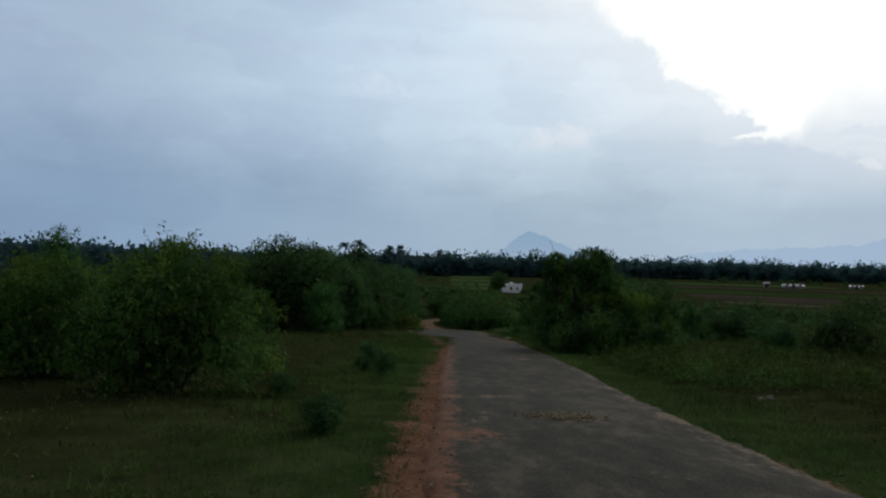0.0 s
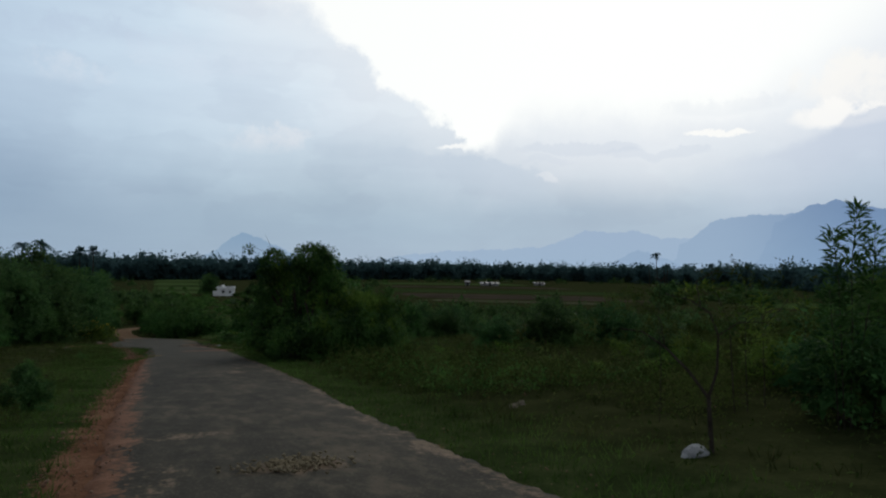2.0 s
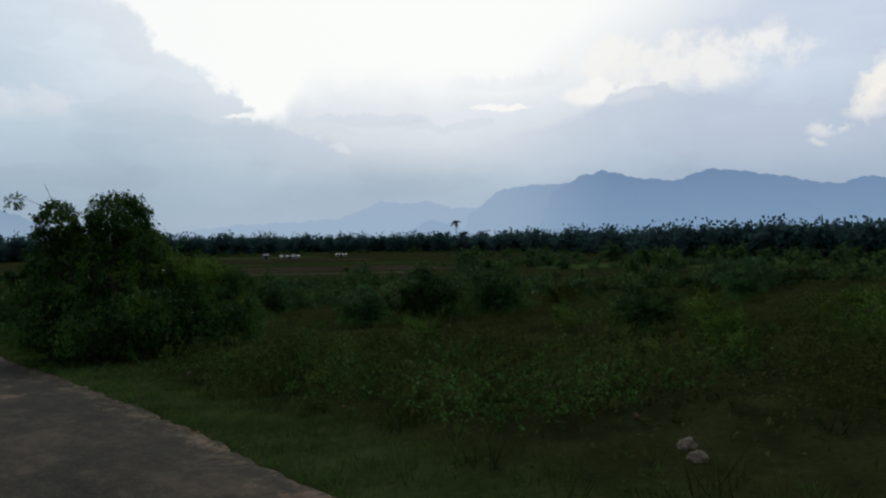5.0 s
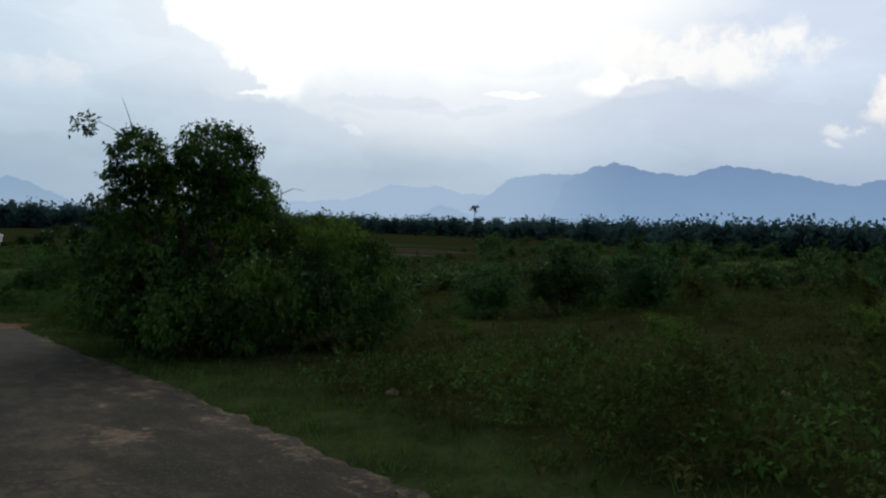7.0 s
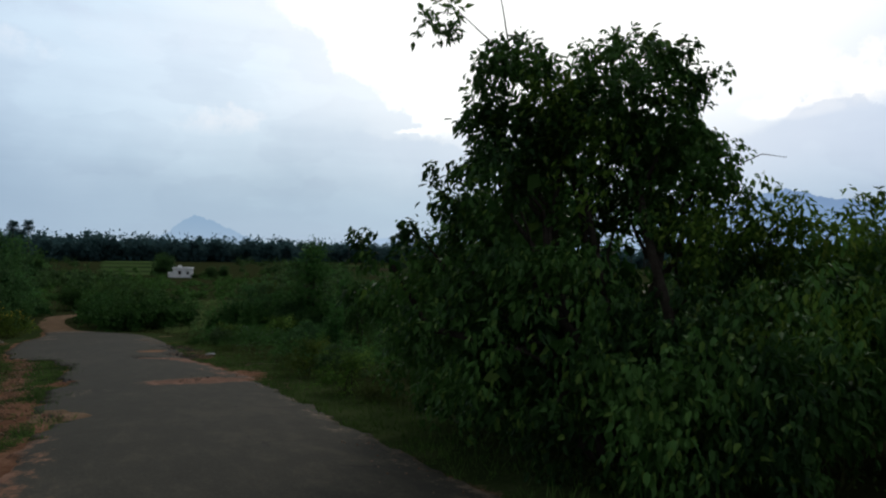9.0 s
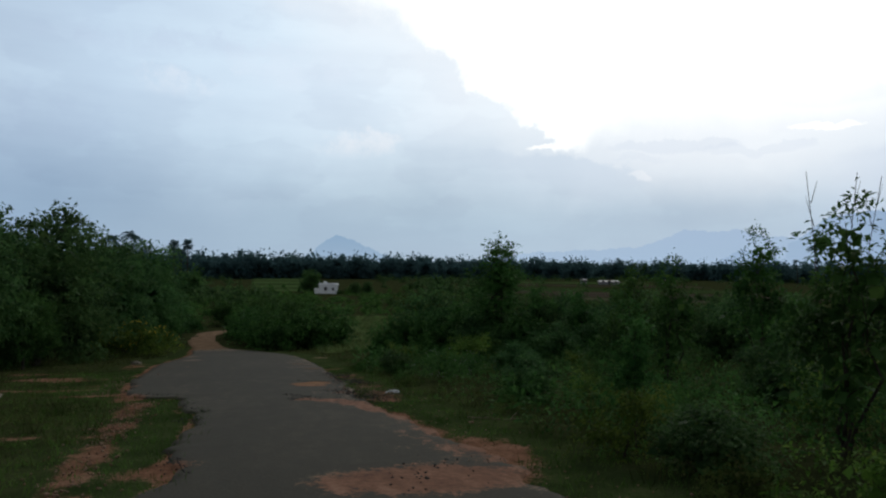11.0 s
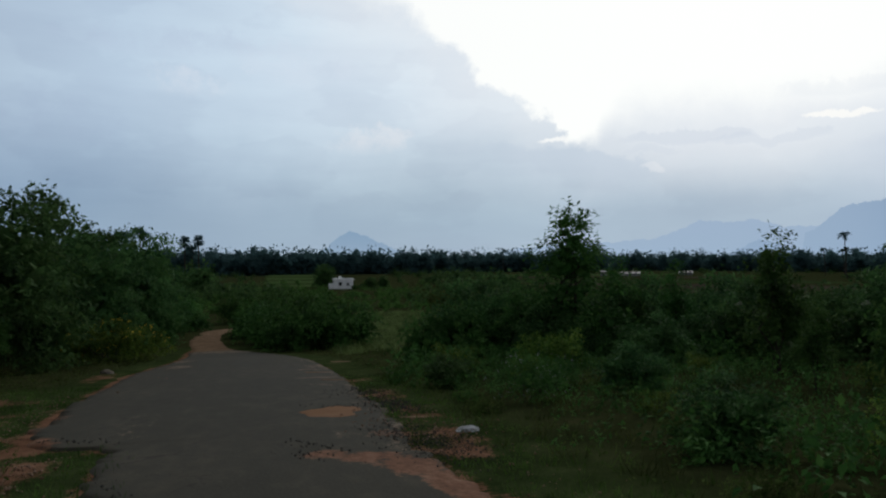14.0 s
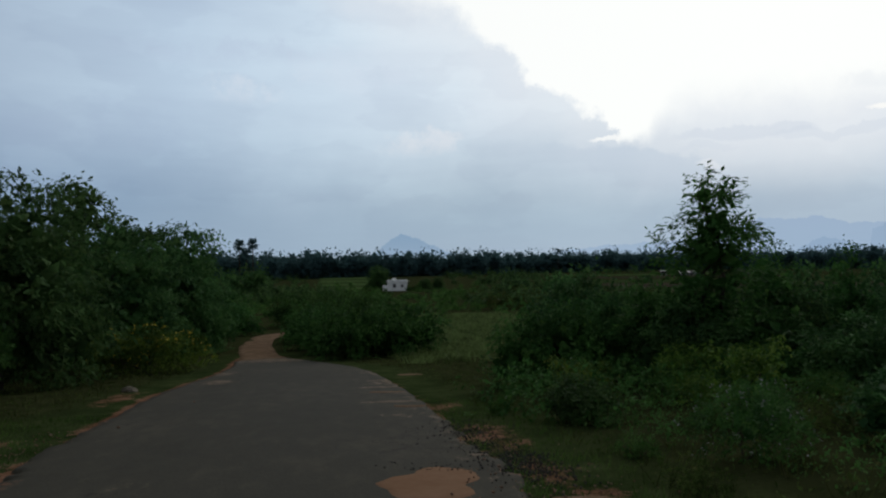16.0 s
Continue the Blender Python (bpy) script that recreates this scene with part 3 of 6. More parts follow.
# stations of the road: left edge x, y and right edge x, y
ASPHALT_EDGES = [(-0.05, -12, 3.9, -12), (-0.05, 0, 3.85, 0), (-0.05, 8, 3.62, 8), (0.0, 14, 3.72, 14), (0.05, 20, 4.05, 20), (0.2, 26, 4.3, 26), (0.3, 32, 4.42, 32), (0.6, 38.5, 4.45, 38.5), (0.86, 39.8, 4.5, 39.8), (0.52, 41.2, 4.55, 41.2),
                 (0.6, 44.3, 4.62, 44), (0.88, 45.6, 4.6, 45.6), (0.58, 47.2, 4.4, 47.2), (0.76, 51.2, 4.2, 51), (0.3, 52.9, 4.1, 53), (0.12, 54.9, 4.1, 54.9), (-1.0, 55.5, 4.15, 55.6), (-1.5, 58.5, 4.3, 58.5), (-1.95, 66, 4.4, 66), (-1.9, 72, 4.3, 72.5),
                 (-1.5, 78, 3.7, 79), (-1.5, 83, 2.2, 84.5), (-1.9, 88, 0.7, 89.5)]
TRACK_EDGES = [(-1.6, 85, 1.2, 87), (-2.2, 93, 0.0, 93.5), (-3.1, 101.5, -0.9, 102.5), (-3.5, 109, -1.3, 110), (-3.3, 117, -1.2, 116), (-2.0, 121.5, -0.2, 119), (1.0, 125, 1.6, 122.3), (6, 127, 6, 124.5)]

# loose red soil and pale worn dust: x, y, half width, half length, how much
RED_PATCHES = [(-0.1, 39.6, 0.5, 1.6, 0.9), (-0.12, 41.8, 0.4, 1.6, 0.78), (-0.25, 44.4, 0.38, 1.7, 0.76), (-0.42, 47.2, 0.36, 1.8, 0.78), (-0.52, 50.0, 0.36, 1.8, 0.76), (-0.68, 53.0, 0.42, 1.8, 0.78), (-1.1, 55.4, 0.5, 0.9, 0.8), (0.62, 46.2, 0.4, 0.6, 0.8), (0.35, 40.6, 0.35, 0.5, 0.8),
               (-2.9, 60.2, 1.2, 0.35, 0.7), (-1.9, 49.4, 0.7, 0.3, 0.6), (-2.4, 56.3, 1.3, 0.35, 0.75), (0.2, 8.9, 0.7, 0.8, 0.6), (3.5, 44.5, 1.3, 0.75, 1.0), (4.8, 46.2, 0.6, 1.3, 0.8), (2.9, 53.2, 0.4, 0.3, 0.75), (3.4, 52.9, 0.45, 0.4, 0.85), (3.8, 52.3, 0.4, 0.6, 0.95), (4.1, 51.2, 0.35, 0.8, 0.95), (4.35, 50.0, 0.3, 0.9, 0.9), (4.5, 48.3, 0.3, 1.2, 0.8), (-1.5, 58.5, 0.3, 1.2, 0.5),
               (-2.0, 64.5, 0.3, 2.0, 0.45), (-3.6, 58.8, 1.6, 0.6, 0.66), (-4.3, 62.5, 1.9, 0.8, 0.68), (-3.0, 69.5, 0.6, 2.5, 0.6), (-5.6, 65.5, 1.9, 0.75, 0.6), (4.6, 53.0, 0.6, 0.9, 0.62), (4.0, 54.6, 0.5, 0.6, 0.55), (5.0, 56.6, 0.5, 0.35, 0.75), (4.85, 60.4, 0.6, 2.0, 0.56), (4.75, 57.7, 0.5, 1.3, 0.58), (4.85, 54.4, 0.55, 1.3, 0.66), (4.9, 65.2, 0.45, 2.0, 0.5), (-1.5, 57.2, 0.3, 0.8, 0.5)]
PALE_PATCHES = [(0.35, 10.6, 0.6, 0.9, 0.5), (0.9, 13.2, 0.6, 0.4, 0.5), (3.0, 25.8, 0.5, 0.8, 0.5), (3.6, 28.5, 0.7, 1.5, 0.4), (3.6, 54.6, 0.8, 0.8, 0.4), (4.9, 60.0, 0.5, 0.8, 0.6), (3.8, 65.6, 0.7, 0.25, 0.85), (4.0, 69.3, 0.8, 0.25, 0.8), (3.7, 63.2, 0.4, 0.3, 0.5), (5.0, 71.0, 1.4, 1.6, 0.8),
                (4.8, 75.5, 1.2, 1.4, 0.7), (-0.9, 73.5, 0.8, 1.2, 0.6), (-1.3, 78, 0.6, 1.5, 0.6), (1.2, 43.5, 0.6, 0.9, 0.4), (0.2, 57.0, 0.5, 2.0, 0.35), (-2.6, 73, 0.9, 1.2, 0.7), (1.9, 10.5, 0.6, 0.45, 0.8), (2.9, 44.8, 0.9, 0.5, 0.6), (2.6, 6.6, 1.2, 0.3, 0.35), (0.3, 87.0, 2.5, 2.2, 0.7)]


def covered(x, y, patches):
    """How far loose soil covers the places x, y."""
    c = np.zeros(np.shape(x))
    for px, py, rx, ry, much in patches:
        d = ((x - px) / rx) ** 2 + ((y - py) / ry) ** 2
        c = np.maximum(c, much * np.exp(-0.8 * d ** 1.5))
    return c


def paint(me, r, g):
    """Keeps two amounts on the corners of a mesh under the name cover."""
    layer = me.color_attributes.new("cover", "FLOAT_COLOR", "POINT")
    data = np.zeros((len(me.vertices), 4), dtype=np.float32)
    data[:, 0], data[:, 1], data[:, 3] = r, g, 1
    layer.data.foreach_set("color", data.ravel())


def spline(rows, step):
    a = np.array(rows, float)
    a = np.vstack([2 * a[0] - a[1], a, 2 * a[-1] - a[-2]])
    out = []
    for i in range(1, len(a) - 2):
        n = max(2, int(np.linalg.norm(a[i + 1, :2] - a[i, :2]) / step))
        for u in np.arange(n) / n:
            p0, p1, p2, p3 = a[i - 1:i + 3]
            out.append(0.5 * (2 * p1 + (p2 - p0) * u + (2 * p0 - 5 * p1 + 4 * p2 - p3) * u * u + (3 * p1 - p0 - 3 * p2 + p3) * u ** 3))
    out.append(a[-2])
    return np.array(out)


def ribbon(name, rows, mat, lift, ragged, seed, across=14, step=0.3, crown=0.03, slope=0.14, worn=(0, 0, 0.0)):
    """A strip of ground cover between two edges, with ragged rims that slope down into the earth."""
    e = spline(rows, step)
    r = np.random.default_rng(seed)
    n = len(e)
    def rim():
        k = np.arange(n)
        s = sum(np.sin(k * f * step + r.uniform(0, 6.28)) * a for f, a in ((0.7, 0.5), (1.9, 0.4), (4.3, 0.35), (9.1, 0.25)))
        return ragged * (s * 0.5 + r.normal(0, 0.25, n))
    l, rr = e[:, :2].copy(), e[:, 2:].copy()
    w = unit(rr - l)
    rough = 1 + worn[2] * ease((l[:, 1] - worn[0]) / 3) * ease((worn[1] - l[:, 1]) / 3)
    l -= w * (rim() * rough)[:, None]
    rr += w * (rim() * rough)[:, None]
    verts, faces = [], []
    m = across + 3
    for i in range(n):
        a, b = l[i] - w[i] * slope, rr[i] + w[i] * slope
        row = [(a, -0.10)]
        for j in range(across + 1):
            u = j / across
            row.append((l[i] * (1 - u) + rr[i] * u, lift + crown * 4 * u * (1 - u)))
        row.append((b, -0.10))
        for p, h in row:
            verts.append((p[0], p[1], ground_z(p[0], p[1]) + h))
    for i in range(n - 1):
        for j in range(m - 1):
            faces.append((i * m + j, i * m + j + 1, (i + 1) * m + j + 1, (i + 1) * m + j))
    ob = new(name, mesh_of(name, verts, faces, mat, True))
    return ob


EDGE_TABLE = spline(ASPHALT_EDGES, 0.3)


def road_z(x, y):
    """Height of the asphalt at x, y."""
    l, r = np.interp(y, EDGE_TABLE[:, 1], EDGE_TABLE[:, 0]), np.interp(y, EDGE_TABLE[:, 3], EDGE_TABLE[:, 2])
    u = (x - l) / (r - l)
    return ground_z(x, y) + (0.045 + 0.03 * 4 * u * (1 - u) if 0 <= u <= 1 and -12 < y < 88 else 0.0)


def blob(name, x, y, rx, ry, mat, seed, lift=0.008, dome=0.02, label="", category="soil patch", turn=0.0, kind="structure"):
    """A spilled or worn patch with an uneven outline, thickest in the middle."""
    r = np.random.default_rng(seed)
    n, rings = 40, 7
    ang = np.linspace(0, 2 * math.pi, n, endpoint=False)
    rad = 1 + sum(np.sin(k * ang + r.uniform(0, 6.28)) * a for k, a in ((2, 0.16), (3, 0.12), (5, 0.07), (8, 0.04))) + r.normal(0, 0.025, n)
    ct, st = math.cos(radians(turn)), math.sin(radians(turn))
    verts = [(x, y, road_z(x, y) + lift + dome)]
    for k in range(1, rings + 1):
        u = k / rings
        for j in range(n):
            px, py = rx * u * rad[j] * math.cos(ang[j]), ry * u * rad[j] * math.sin(ang[j])
            wx, wy = x + ct * px - st * py, y + st * px + ct * py
            h = lift + dome * (1 - u * u) + r.normal(0, dome * 0.12) if k < rings else -0.03
            verts.append((wx, wy, road_z(wx, wy) + h))
    faces = [(0, 1 + j, 1 + (j + 1) % n) for j in range(n)]
    for k in range(rings - 1):
        for j in range(n):
            a, b = 1 + k * n + j, 1 + k * n + (j + 1) % n
            faces.append((a, a + n, b + n, b))
    return tagged(new(name, mesh_of(name, verts, faces, mat, True)), label, category, "", kind)


def axis(lo, hi, step, far_lo, far_hi, growth=1.16):
    mid = list(np.arange(lo, hi + 1e-6, step))
    out, s, v = [], step, mid[-1]
    while v < far_hi:
        s *= growth
        v += s
        out.append(min(v, far_hi))
    pre, s, v = [], step, mid[0]
    while v > far_lo:
        s *= growth
        v -= s
        pre.append(max(v, far_lo))
    return np.array(pre[::-1] + mid + out)


gx, gy = axis(-14, 18, 0.4, -3400, 3400), axis(-4, 78, 0.45, -1500, 3400)
GX, GY = np.meshgrid(gx, gy)
gv = np.stack([GX.ravel(), GY.ravel(), ground_array(GX, GY).ravel()], 1)
nx = len(gx)
quad = (np.arange(len(gy) - 1)[:, None] * nx + np.arange(nx - 1)[None, :]).ravel()
gt = np.concatenate([np.stack([quad, quad + 1, quad + nx + 1], 1), np.stack([quad, quad + nx + 1, quad + nx], 1)])
ground = tagged(new("ground", tris_mesh("ground", gv, gt, GROUND)), "dark scrubland of grass and bare soil", "ground", "", "structure")
ground.data.polygons.foreach_set("use_smooth", [True] * len(ground.data.polygons))

road = tagged(ribbon("road", ASPHALT_EDGES, ASPHALT, 0.045, 0.10, 3, 30, 0.15, worn=(36, 64, 1.2)), "narrow worn asphalt road with dusty patches and broken edges", "road", "", "structure")
rv = np.array([v.co for v in road.data.vertices])
el, er = np.interp(rv[:, 1], EDGE_TABLE[:, 1], EDGE_TABLE[:, 0]), np.interp(rv[:, 1], EDGE_TABLE[:, 3], EDGE_TABLE[:, 2])
left_wear = np.clip(1 - (rv[:, 0] - el) / 0.75, 0, 1.2) * np.interp(rv[:, 1], (0, 34, 38, 40, 60, 75, 88), (0.85, 0.7, 0.4, 0.12, 0.15, 0.2, 0.2))
right_wear = np.clip(1.1 - (er - rv[:, 0]) / 0.75, 0, 1.0) * np.interp(rv[:, 1], (0, 20, 36, 40, 60, 80), (0.52, 0.50, 0.46, 0.40, 0.40, 0.36))
bitten = np.clip(1.15 - (er - rv[:, 0]) / 1.3, 0, 1) * np.interp(rv[:, 1], (42, 46, 50, 64), (0, 0.55, 0.2, 0))
paint(road.data, np.maximum(np.maximum(left_wear, bitten), covered(rv[:, 0], rv[:, 1], RED_PATCHES)), np.maximum(right_wear, covered(rv[:, 0], rv[:, 1], PALE_PATCHES)))
tagged(ribbon("dirt_track", TRACK_EDGES, PALE_SOIL, 0.02, 0.10, 4, 8, 0.5), "pale red dirt track curving down to the plain", "track", "", "structure")

# cover of the ground: red soil beside the asphalt, lush grass on the verges, rank scrub beyond
el, er = np.interp(gv[:, 1], EDGE_TABLE[:, 1], EDGE_TABLE[:, 0]), np.interp(gv[:, 1], EDGE_TABLE[:, 3], EDGE_TABLE[:, 2])
aside = np.maximum(el - gv[:, 0], gv[:, 0] - er)
on_left = gv[:, 0] < (el + er) / 2
strip = np.where(on_left, np.interp(gv[:, 1], (0, 30, 36, 39, 54, 58, 66, 80), (0.55, 0.5, 0.4, 0.14, 0.14, 0.15, 0.2, 0.3)), np.interp(gv[:, 1], (0, 38, 44, 58, 62, 80), (0.04, 0.05, 0.14, 0.14, 0.08, 0.15)))
soil_cover = np.where((gv[:, 1] < 92) & (aside > -1.2), np.clip(1.1 - 0.62 * np.maximum(0, aside) / strip, 0, 1), 0) * np.where(on_left, 1.0, 0.55)
lush_cover = np.where((gv[:, 1] < 95), np.clip(1.6 - np.maximum(0, aside) / 1.6, 0, 1), 0) + ease((gv[:, 1] - 84) / 10) * ease((150 - gv[:, 1]) / 8) * ease((gv[:, 0] - 4) / 3) * ease((40 - gv[:, 0]) / 6) * 0.9
paint(ground.data, np.maximum(soil_cover, covered(gv[:, 0], gv[:, 1], RED_PATCHES)), np.clip(lush_cover, 0, 1))

# ---- far hills ----
def ridge(name, profile, dist, mat, label, foot=-60):
    """A range of hills: a crest line by bearing and height angle, with spurs that run down to the plain."""
    az = np.array([p[0] for p in profile], float)
    el = np.array([p[1] for p in profile], float)
    a = np.linspace(az[0], az[-1], 420)
    r = np.random.default_rng(int(dist))
    e = np.interp(a, az, el) + sum(np.sin(a * f + r.uniform(0, 6.28)) * g for f, g in ((2.1, 0.04), (4.7, 0.035), (9.3, 0.028), (17.0, 0.022), (31.0, 0.015)))
    rows = 14
    verts, faces = [], []
    for k in range(rows):
        u = k / (rows - 1)
        spur = 1 + 0.05 * np.sin(a * 1.3 + 1) + 0.03 * np.sin(a * 3.1)
        d = dist * (1 - 0.30 * u * spur)
        top = dist * np.tan(np.radians(e))
        z = foot + (top - foot) * (1 - u) ** 1.25 + 25 * np.sin(a * 2.7 + 3 * u) * u * (1 - u) * 2
        for i in range(len(a)):
            t = math.radians(a[i])
            verts.append((d[i] * math.sin(t), d[i] * math.cos(t), z[i]))
    n = len(a)
    for k in range(rows - 1):
        for i in range(n - 1):
            faces.append((k * n + i, k * n + i + 1, (k + 1) * n + i + 1, (k + 1) * n + i))
    return tagged(new(name, mesh_of(name, verts, faces, mat, True)), label, "hills", "", "structure")


# hills glow by themselves; their blues hold the painted air haze
HILL_PEAK = painted_haze_material("hazy_blue_peak", (0.29, 0.395, 0.52), (0.235, 0.35, 0.49), 0, 200, (0.23, 0.335, 0.475))
HILL_FAINT = painted_haze_material("faint_far_hills", (0.335, 0.45, 0.59), (0.335, 0.44, 0.585), 0, 240, (0.31, 0.415, 0.56))
HILL_NEAR = painted_haze_material("hazy_blue_mountains", (0.215, 0.335, 0.500), (0.168, 0.262, 0.425), 0, 330, (0.145, 0.23, 0.385), (0.31, 0.42, 0.565))
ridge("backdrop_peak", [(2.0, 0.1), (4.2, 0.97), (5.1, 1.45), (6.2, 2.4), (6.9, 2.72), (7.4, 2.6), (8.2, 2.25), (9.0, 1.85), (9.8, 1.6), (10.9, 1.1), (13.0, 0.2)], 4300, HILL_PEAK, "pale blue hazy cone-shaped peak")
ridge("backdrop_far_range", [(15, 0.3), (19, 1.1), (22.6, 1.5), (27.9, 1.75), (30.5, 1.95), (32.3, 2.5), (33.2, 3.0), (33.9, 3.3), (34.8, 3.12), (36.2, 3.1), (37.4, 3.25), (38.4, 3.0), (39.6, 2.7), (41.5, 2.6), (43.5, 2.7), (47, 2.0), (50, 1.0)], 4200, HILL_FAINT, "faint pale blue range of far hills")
HILL_SIDE = painted_haze_material("lighter_hazy_shoulder", (0.218, 0.338, 0.502), (0.192, 0.288, 0.450), 0, 320, (0.17, 0.262, 0.42), (0.33, 0.44, 0.58))
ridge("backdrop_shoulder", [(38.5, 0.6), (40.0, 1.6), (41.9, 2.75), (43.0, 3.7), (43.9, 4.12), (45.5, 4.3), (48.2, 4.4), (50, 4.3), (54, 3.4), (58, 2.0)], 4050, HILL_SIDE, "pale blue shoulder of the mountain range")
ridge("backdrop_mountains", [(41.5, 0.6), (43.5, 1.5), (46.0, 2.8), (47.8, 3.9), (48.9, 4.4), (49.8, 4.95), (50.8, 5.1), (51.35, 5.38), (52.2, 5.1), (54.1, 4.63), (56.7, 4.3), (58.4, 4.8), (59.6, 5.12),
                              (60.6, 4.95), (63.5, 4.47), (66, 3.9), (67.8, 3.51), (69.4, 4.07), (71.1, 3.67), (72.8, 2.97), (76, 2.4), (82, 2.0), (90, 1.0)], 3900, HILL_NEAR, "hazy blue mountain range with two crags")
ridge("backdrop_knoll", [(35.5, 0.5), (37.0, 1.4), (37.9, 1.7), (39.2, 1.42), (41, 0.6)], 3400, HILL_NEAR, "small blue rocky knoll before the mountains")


# ---- the creeper-covered tree beside the road ----
CREEPER_TOP = [(0.55, 0.75, 4.2, 0.84, 0.8, 0.7), (-1.1, 0.75, 3.95, 0.58, 0.55, 0.78), (1.35, 0.6, 3.35, 0.55, 0.6, 0.55), (-0.4, 0.75, 3.5, 0.6, 0.6, 0.6), (-1.15, 0.75, 3.1, 0.72, 0.8, 0.7), (0.75, 0.65, 3.25, 0.8, 0.7, 0.6)]
creeper = plant("creeper_covered_tree", CREEPER_TOP + [(-1.1, 0.8, 2.35, 0.8, 0.9, 0.75), (0.1, 0.8, 2.25, 0.75, 0.8, 0.65), (1.4, 0.4, 2.45, 0.7, 0.7, 0.65),
                                       (-1.1, 0.4, 1.3, 1.3, 1.5, 1.0), (0.4, 1.4, 1.1, 1.8, 1.5, 0.95), (0.9, -1.0, 1.1, 1.7, 1.4, 0.95), (2.5, -1.9, 1.1, 1.3, 1.2, 0.95), (3.2, -0.7, 1.4, 1.3, 1.3, 1.05),
                                       (-0.2, -1.2, 0.8, 1.4, 1.1, 0.75), (2.5, 0.2, 1.85, 1.0, 1.0, 0.9), (-0.8, 2.3, 1.0, 0.95, 1.1, 0.9), (-1.15, 1.5, 2.0, 0.6, 0.6, 0.7), (-2.2, 1.7, 2.1, 0.55, 0.6, 0.55), (2.3, -1.5, 1.75, 0.95, 0.8, 0.75)],
                9600, 7, 0.098, 11, LEAF_CREEPER, 0.11, 3, "dark green tree smothered in broad-leaved creeper at the roadside", "tree", parts=("trunk", "foliage"), rough=0.14, aspect=0.46, inner=0.78, droop=0.8, core=0.06, spread=2.2, broad=True, gaps=(1.9, -0.95), clump=(13, 0.30))
v, t = crown_arrays(CREEPER_TOP[:3], 1000, 7, 0.098, 14, 0.8, 1.8, 0.82, 0.46, 0.14, 0.0, broad=True, gaps=(2.2, -0.8))
child("top_foliage", tris_mesh("top_foliage", v, t, LEAF_CREEPER), creeper)
# paler lime sprays: young growth, and highlights put in as leaf colour
v, t = crown_arrays([(1.0, -1.4, 1.75, 0.9, 0.7, 0.5), (2.9, -1.6, 1.6, 0.9, 0.8, 0.4), (0.6, -0.3, 2.6, 0.4, 0.3, 0.5), (-0.6, 0.0, 3.3, 0.4, 0.3, 0.5), (-0.9, 0.2, 4.0, 0.3, 0.2, 0.4), (2.6, -0.7, 2.35, 1.1, 0.9, 0.4), (3.5, -0.4, 2.1, 0.8, 0.8, 0.45), (1.7, -0.2, 2.7, 0.6, 0.5, 0.45), (2.1, -1.5, 2.6, 0.7, 0.6, 0.42), (2.9, -1.2, 2.35, 0.6, 0.6, 0.42)], 2300, 7, 0.10, 12, 0.7, aspect=0.45, core=0.0, gaps=(2.5, -0.2))
v2, t2 = crown_arrays([(0.6, -2.0, 1.5, 1.2, 0.7, 0.7), (2.4, -2.6, 1.1, 1.2, 0.6, 0.6), (-0.7, -1.9, 1.0, 0.9, 0.6, 0.6), (0.3, 0.0, 3.6, 0.8, 0.3, 0.7), (1.3, 0.0, 2.9, 0.6, 0.4, 0.5)], 900, 7, 0.10, 15, 0.7, aspect=0.46, core=0.0, broad=True, gaps=(2.0, -0.5))
child("outer_foliage", tris_mesh("outer_foliage", v2, t2, LEAF_CREEPER), creeper)
child("young_foliage", tris_mesh("young_foliage", v, t, LEAF_LIME), creeper, "yellow-green young leaves, their pale colour also standing for lit leaves")
v, t = crown_arrays([(-2.3, 0.4, 4.62, 0.17, 0.17, 0.17)], 20, 8, 0.105, 13, 0.3, spread=1.5, core=0.0)
tagged(child("leaf_tuft", tris_mesh("leaf_tuft", v, t, LEAF_DARK), creeper), kind="stuff")
for pts in ([(-1.1, 0.7, 4.2), (-1.6, 0.6, 4.6), (-2.0, 0.45, 4.75), (-2.3, 0.4, 4.7)], [(-1.2, 0.8, 4.6), (-1.35, 0.7, 5.0), (-1.5, 0.6, 5.3)], [(1.9, 0.5, 3.4), (2.2, 0.2, 3.6), (2.4, 0.0, 3.55)]):
    child("tendril", tris_mesh("tendril", *limb(pts, 0.010, 0.003, 4), BARK), creeper)
stand(creeper, 6.6, 33.6)
back_tree = plant("tree", [(0, 0, 4.1, 0.9, 0.9, 1.0), (-0.35, -0.2, 2.8, 1.0, 1.0, 0.9), (0.7, 0.3, 3.0, 1.0, 1.0, 1.0), (-0.2, 0.0, 1.4, 1.3, 1.2, 1.0), (0.9, -0.1, 1.5, 1.2, 1.1, 1.0)], 1900, 6, 0.15, 17, LEAF_CREEPER, 0.08, 1,
                  "leafy broadleaf tree crowding behind the creeper", "tree", parts=("trunk", "foliage"), rough=0.2, aspect=0.5, inner=0.75, droop=0.6, core=0.05, broad=True, gaps=(1.8, -0.7), clump=(12, 0.34))
stand(back_tree, 8.5, 38.6)


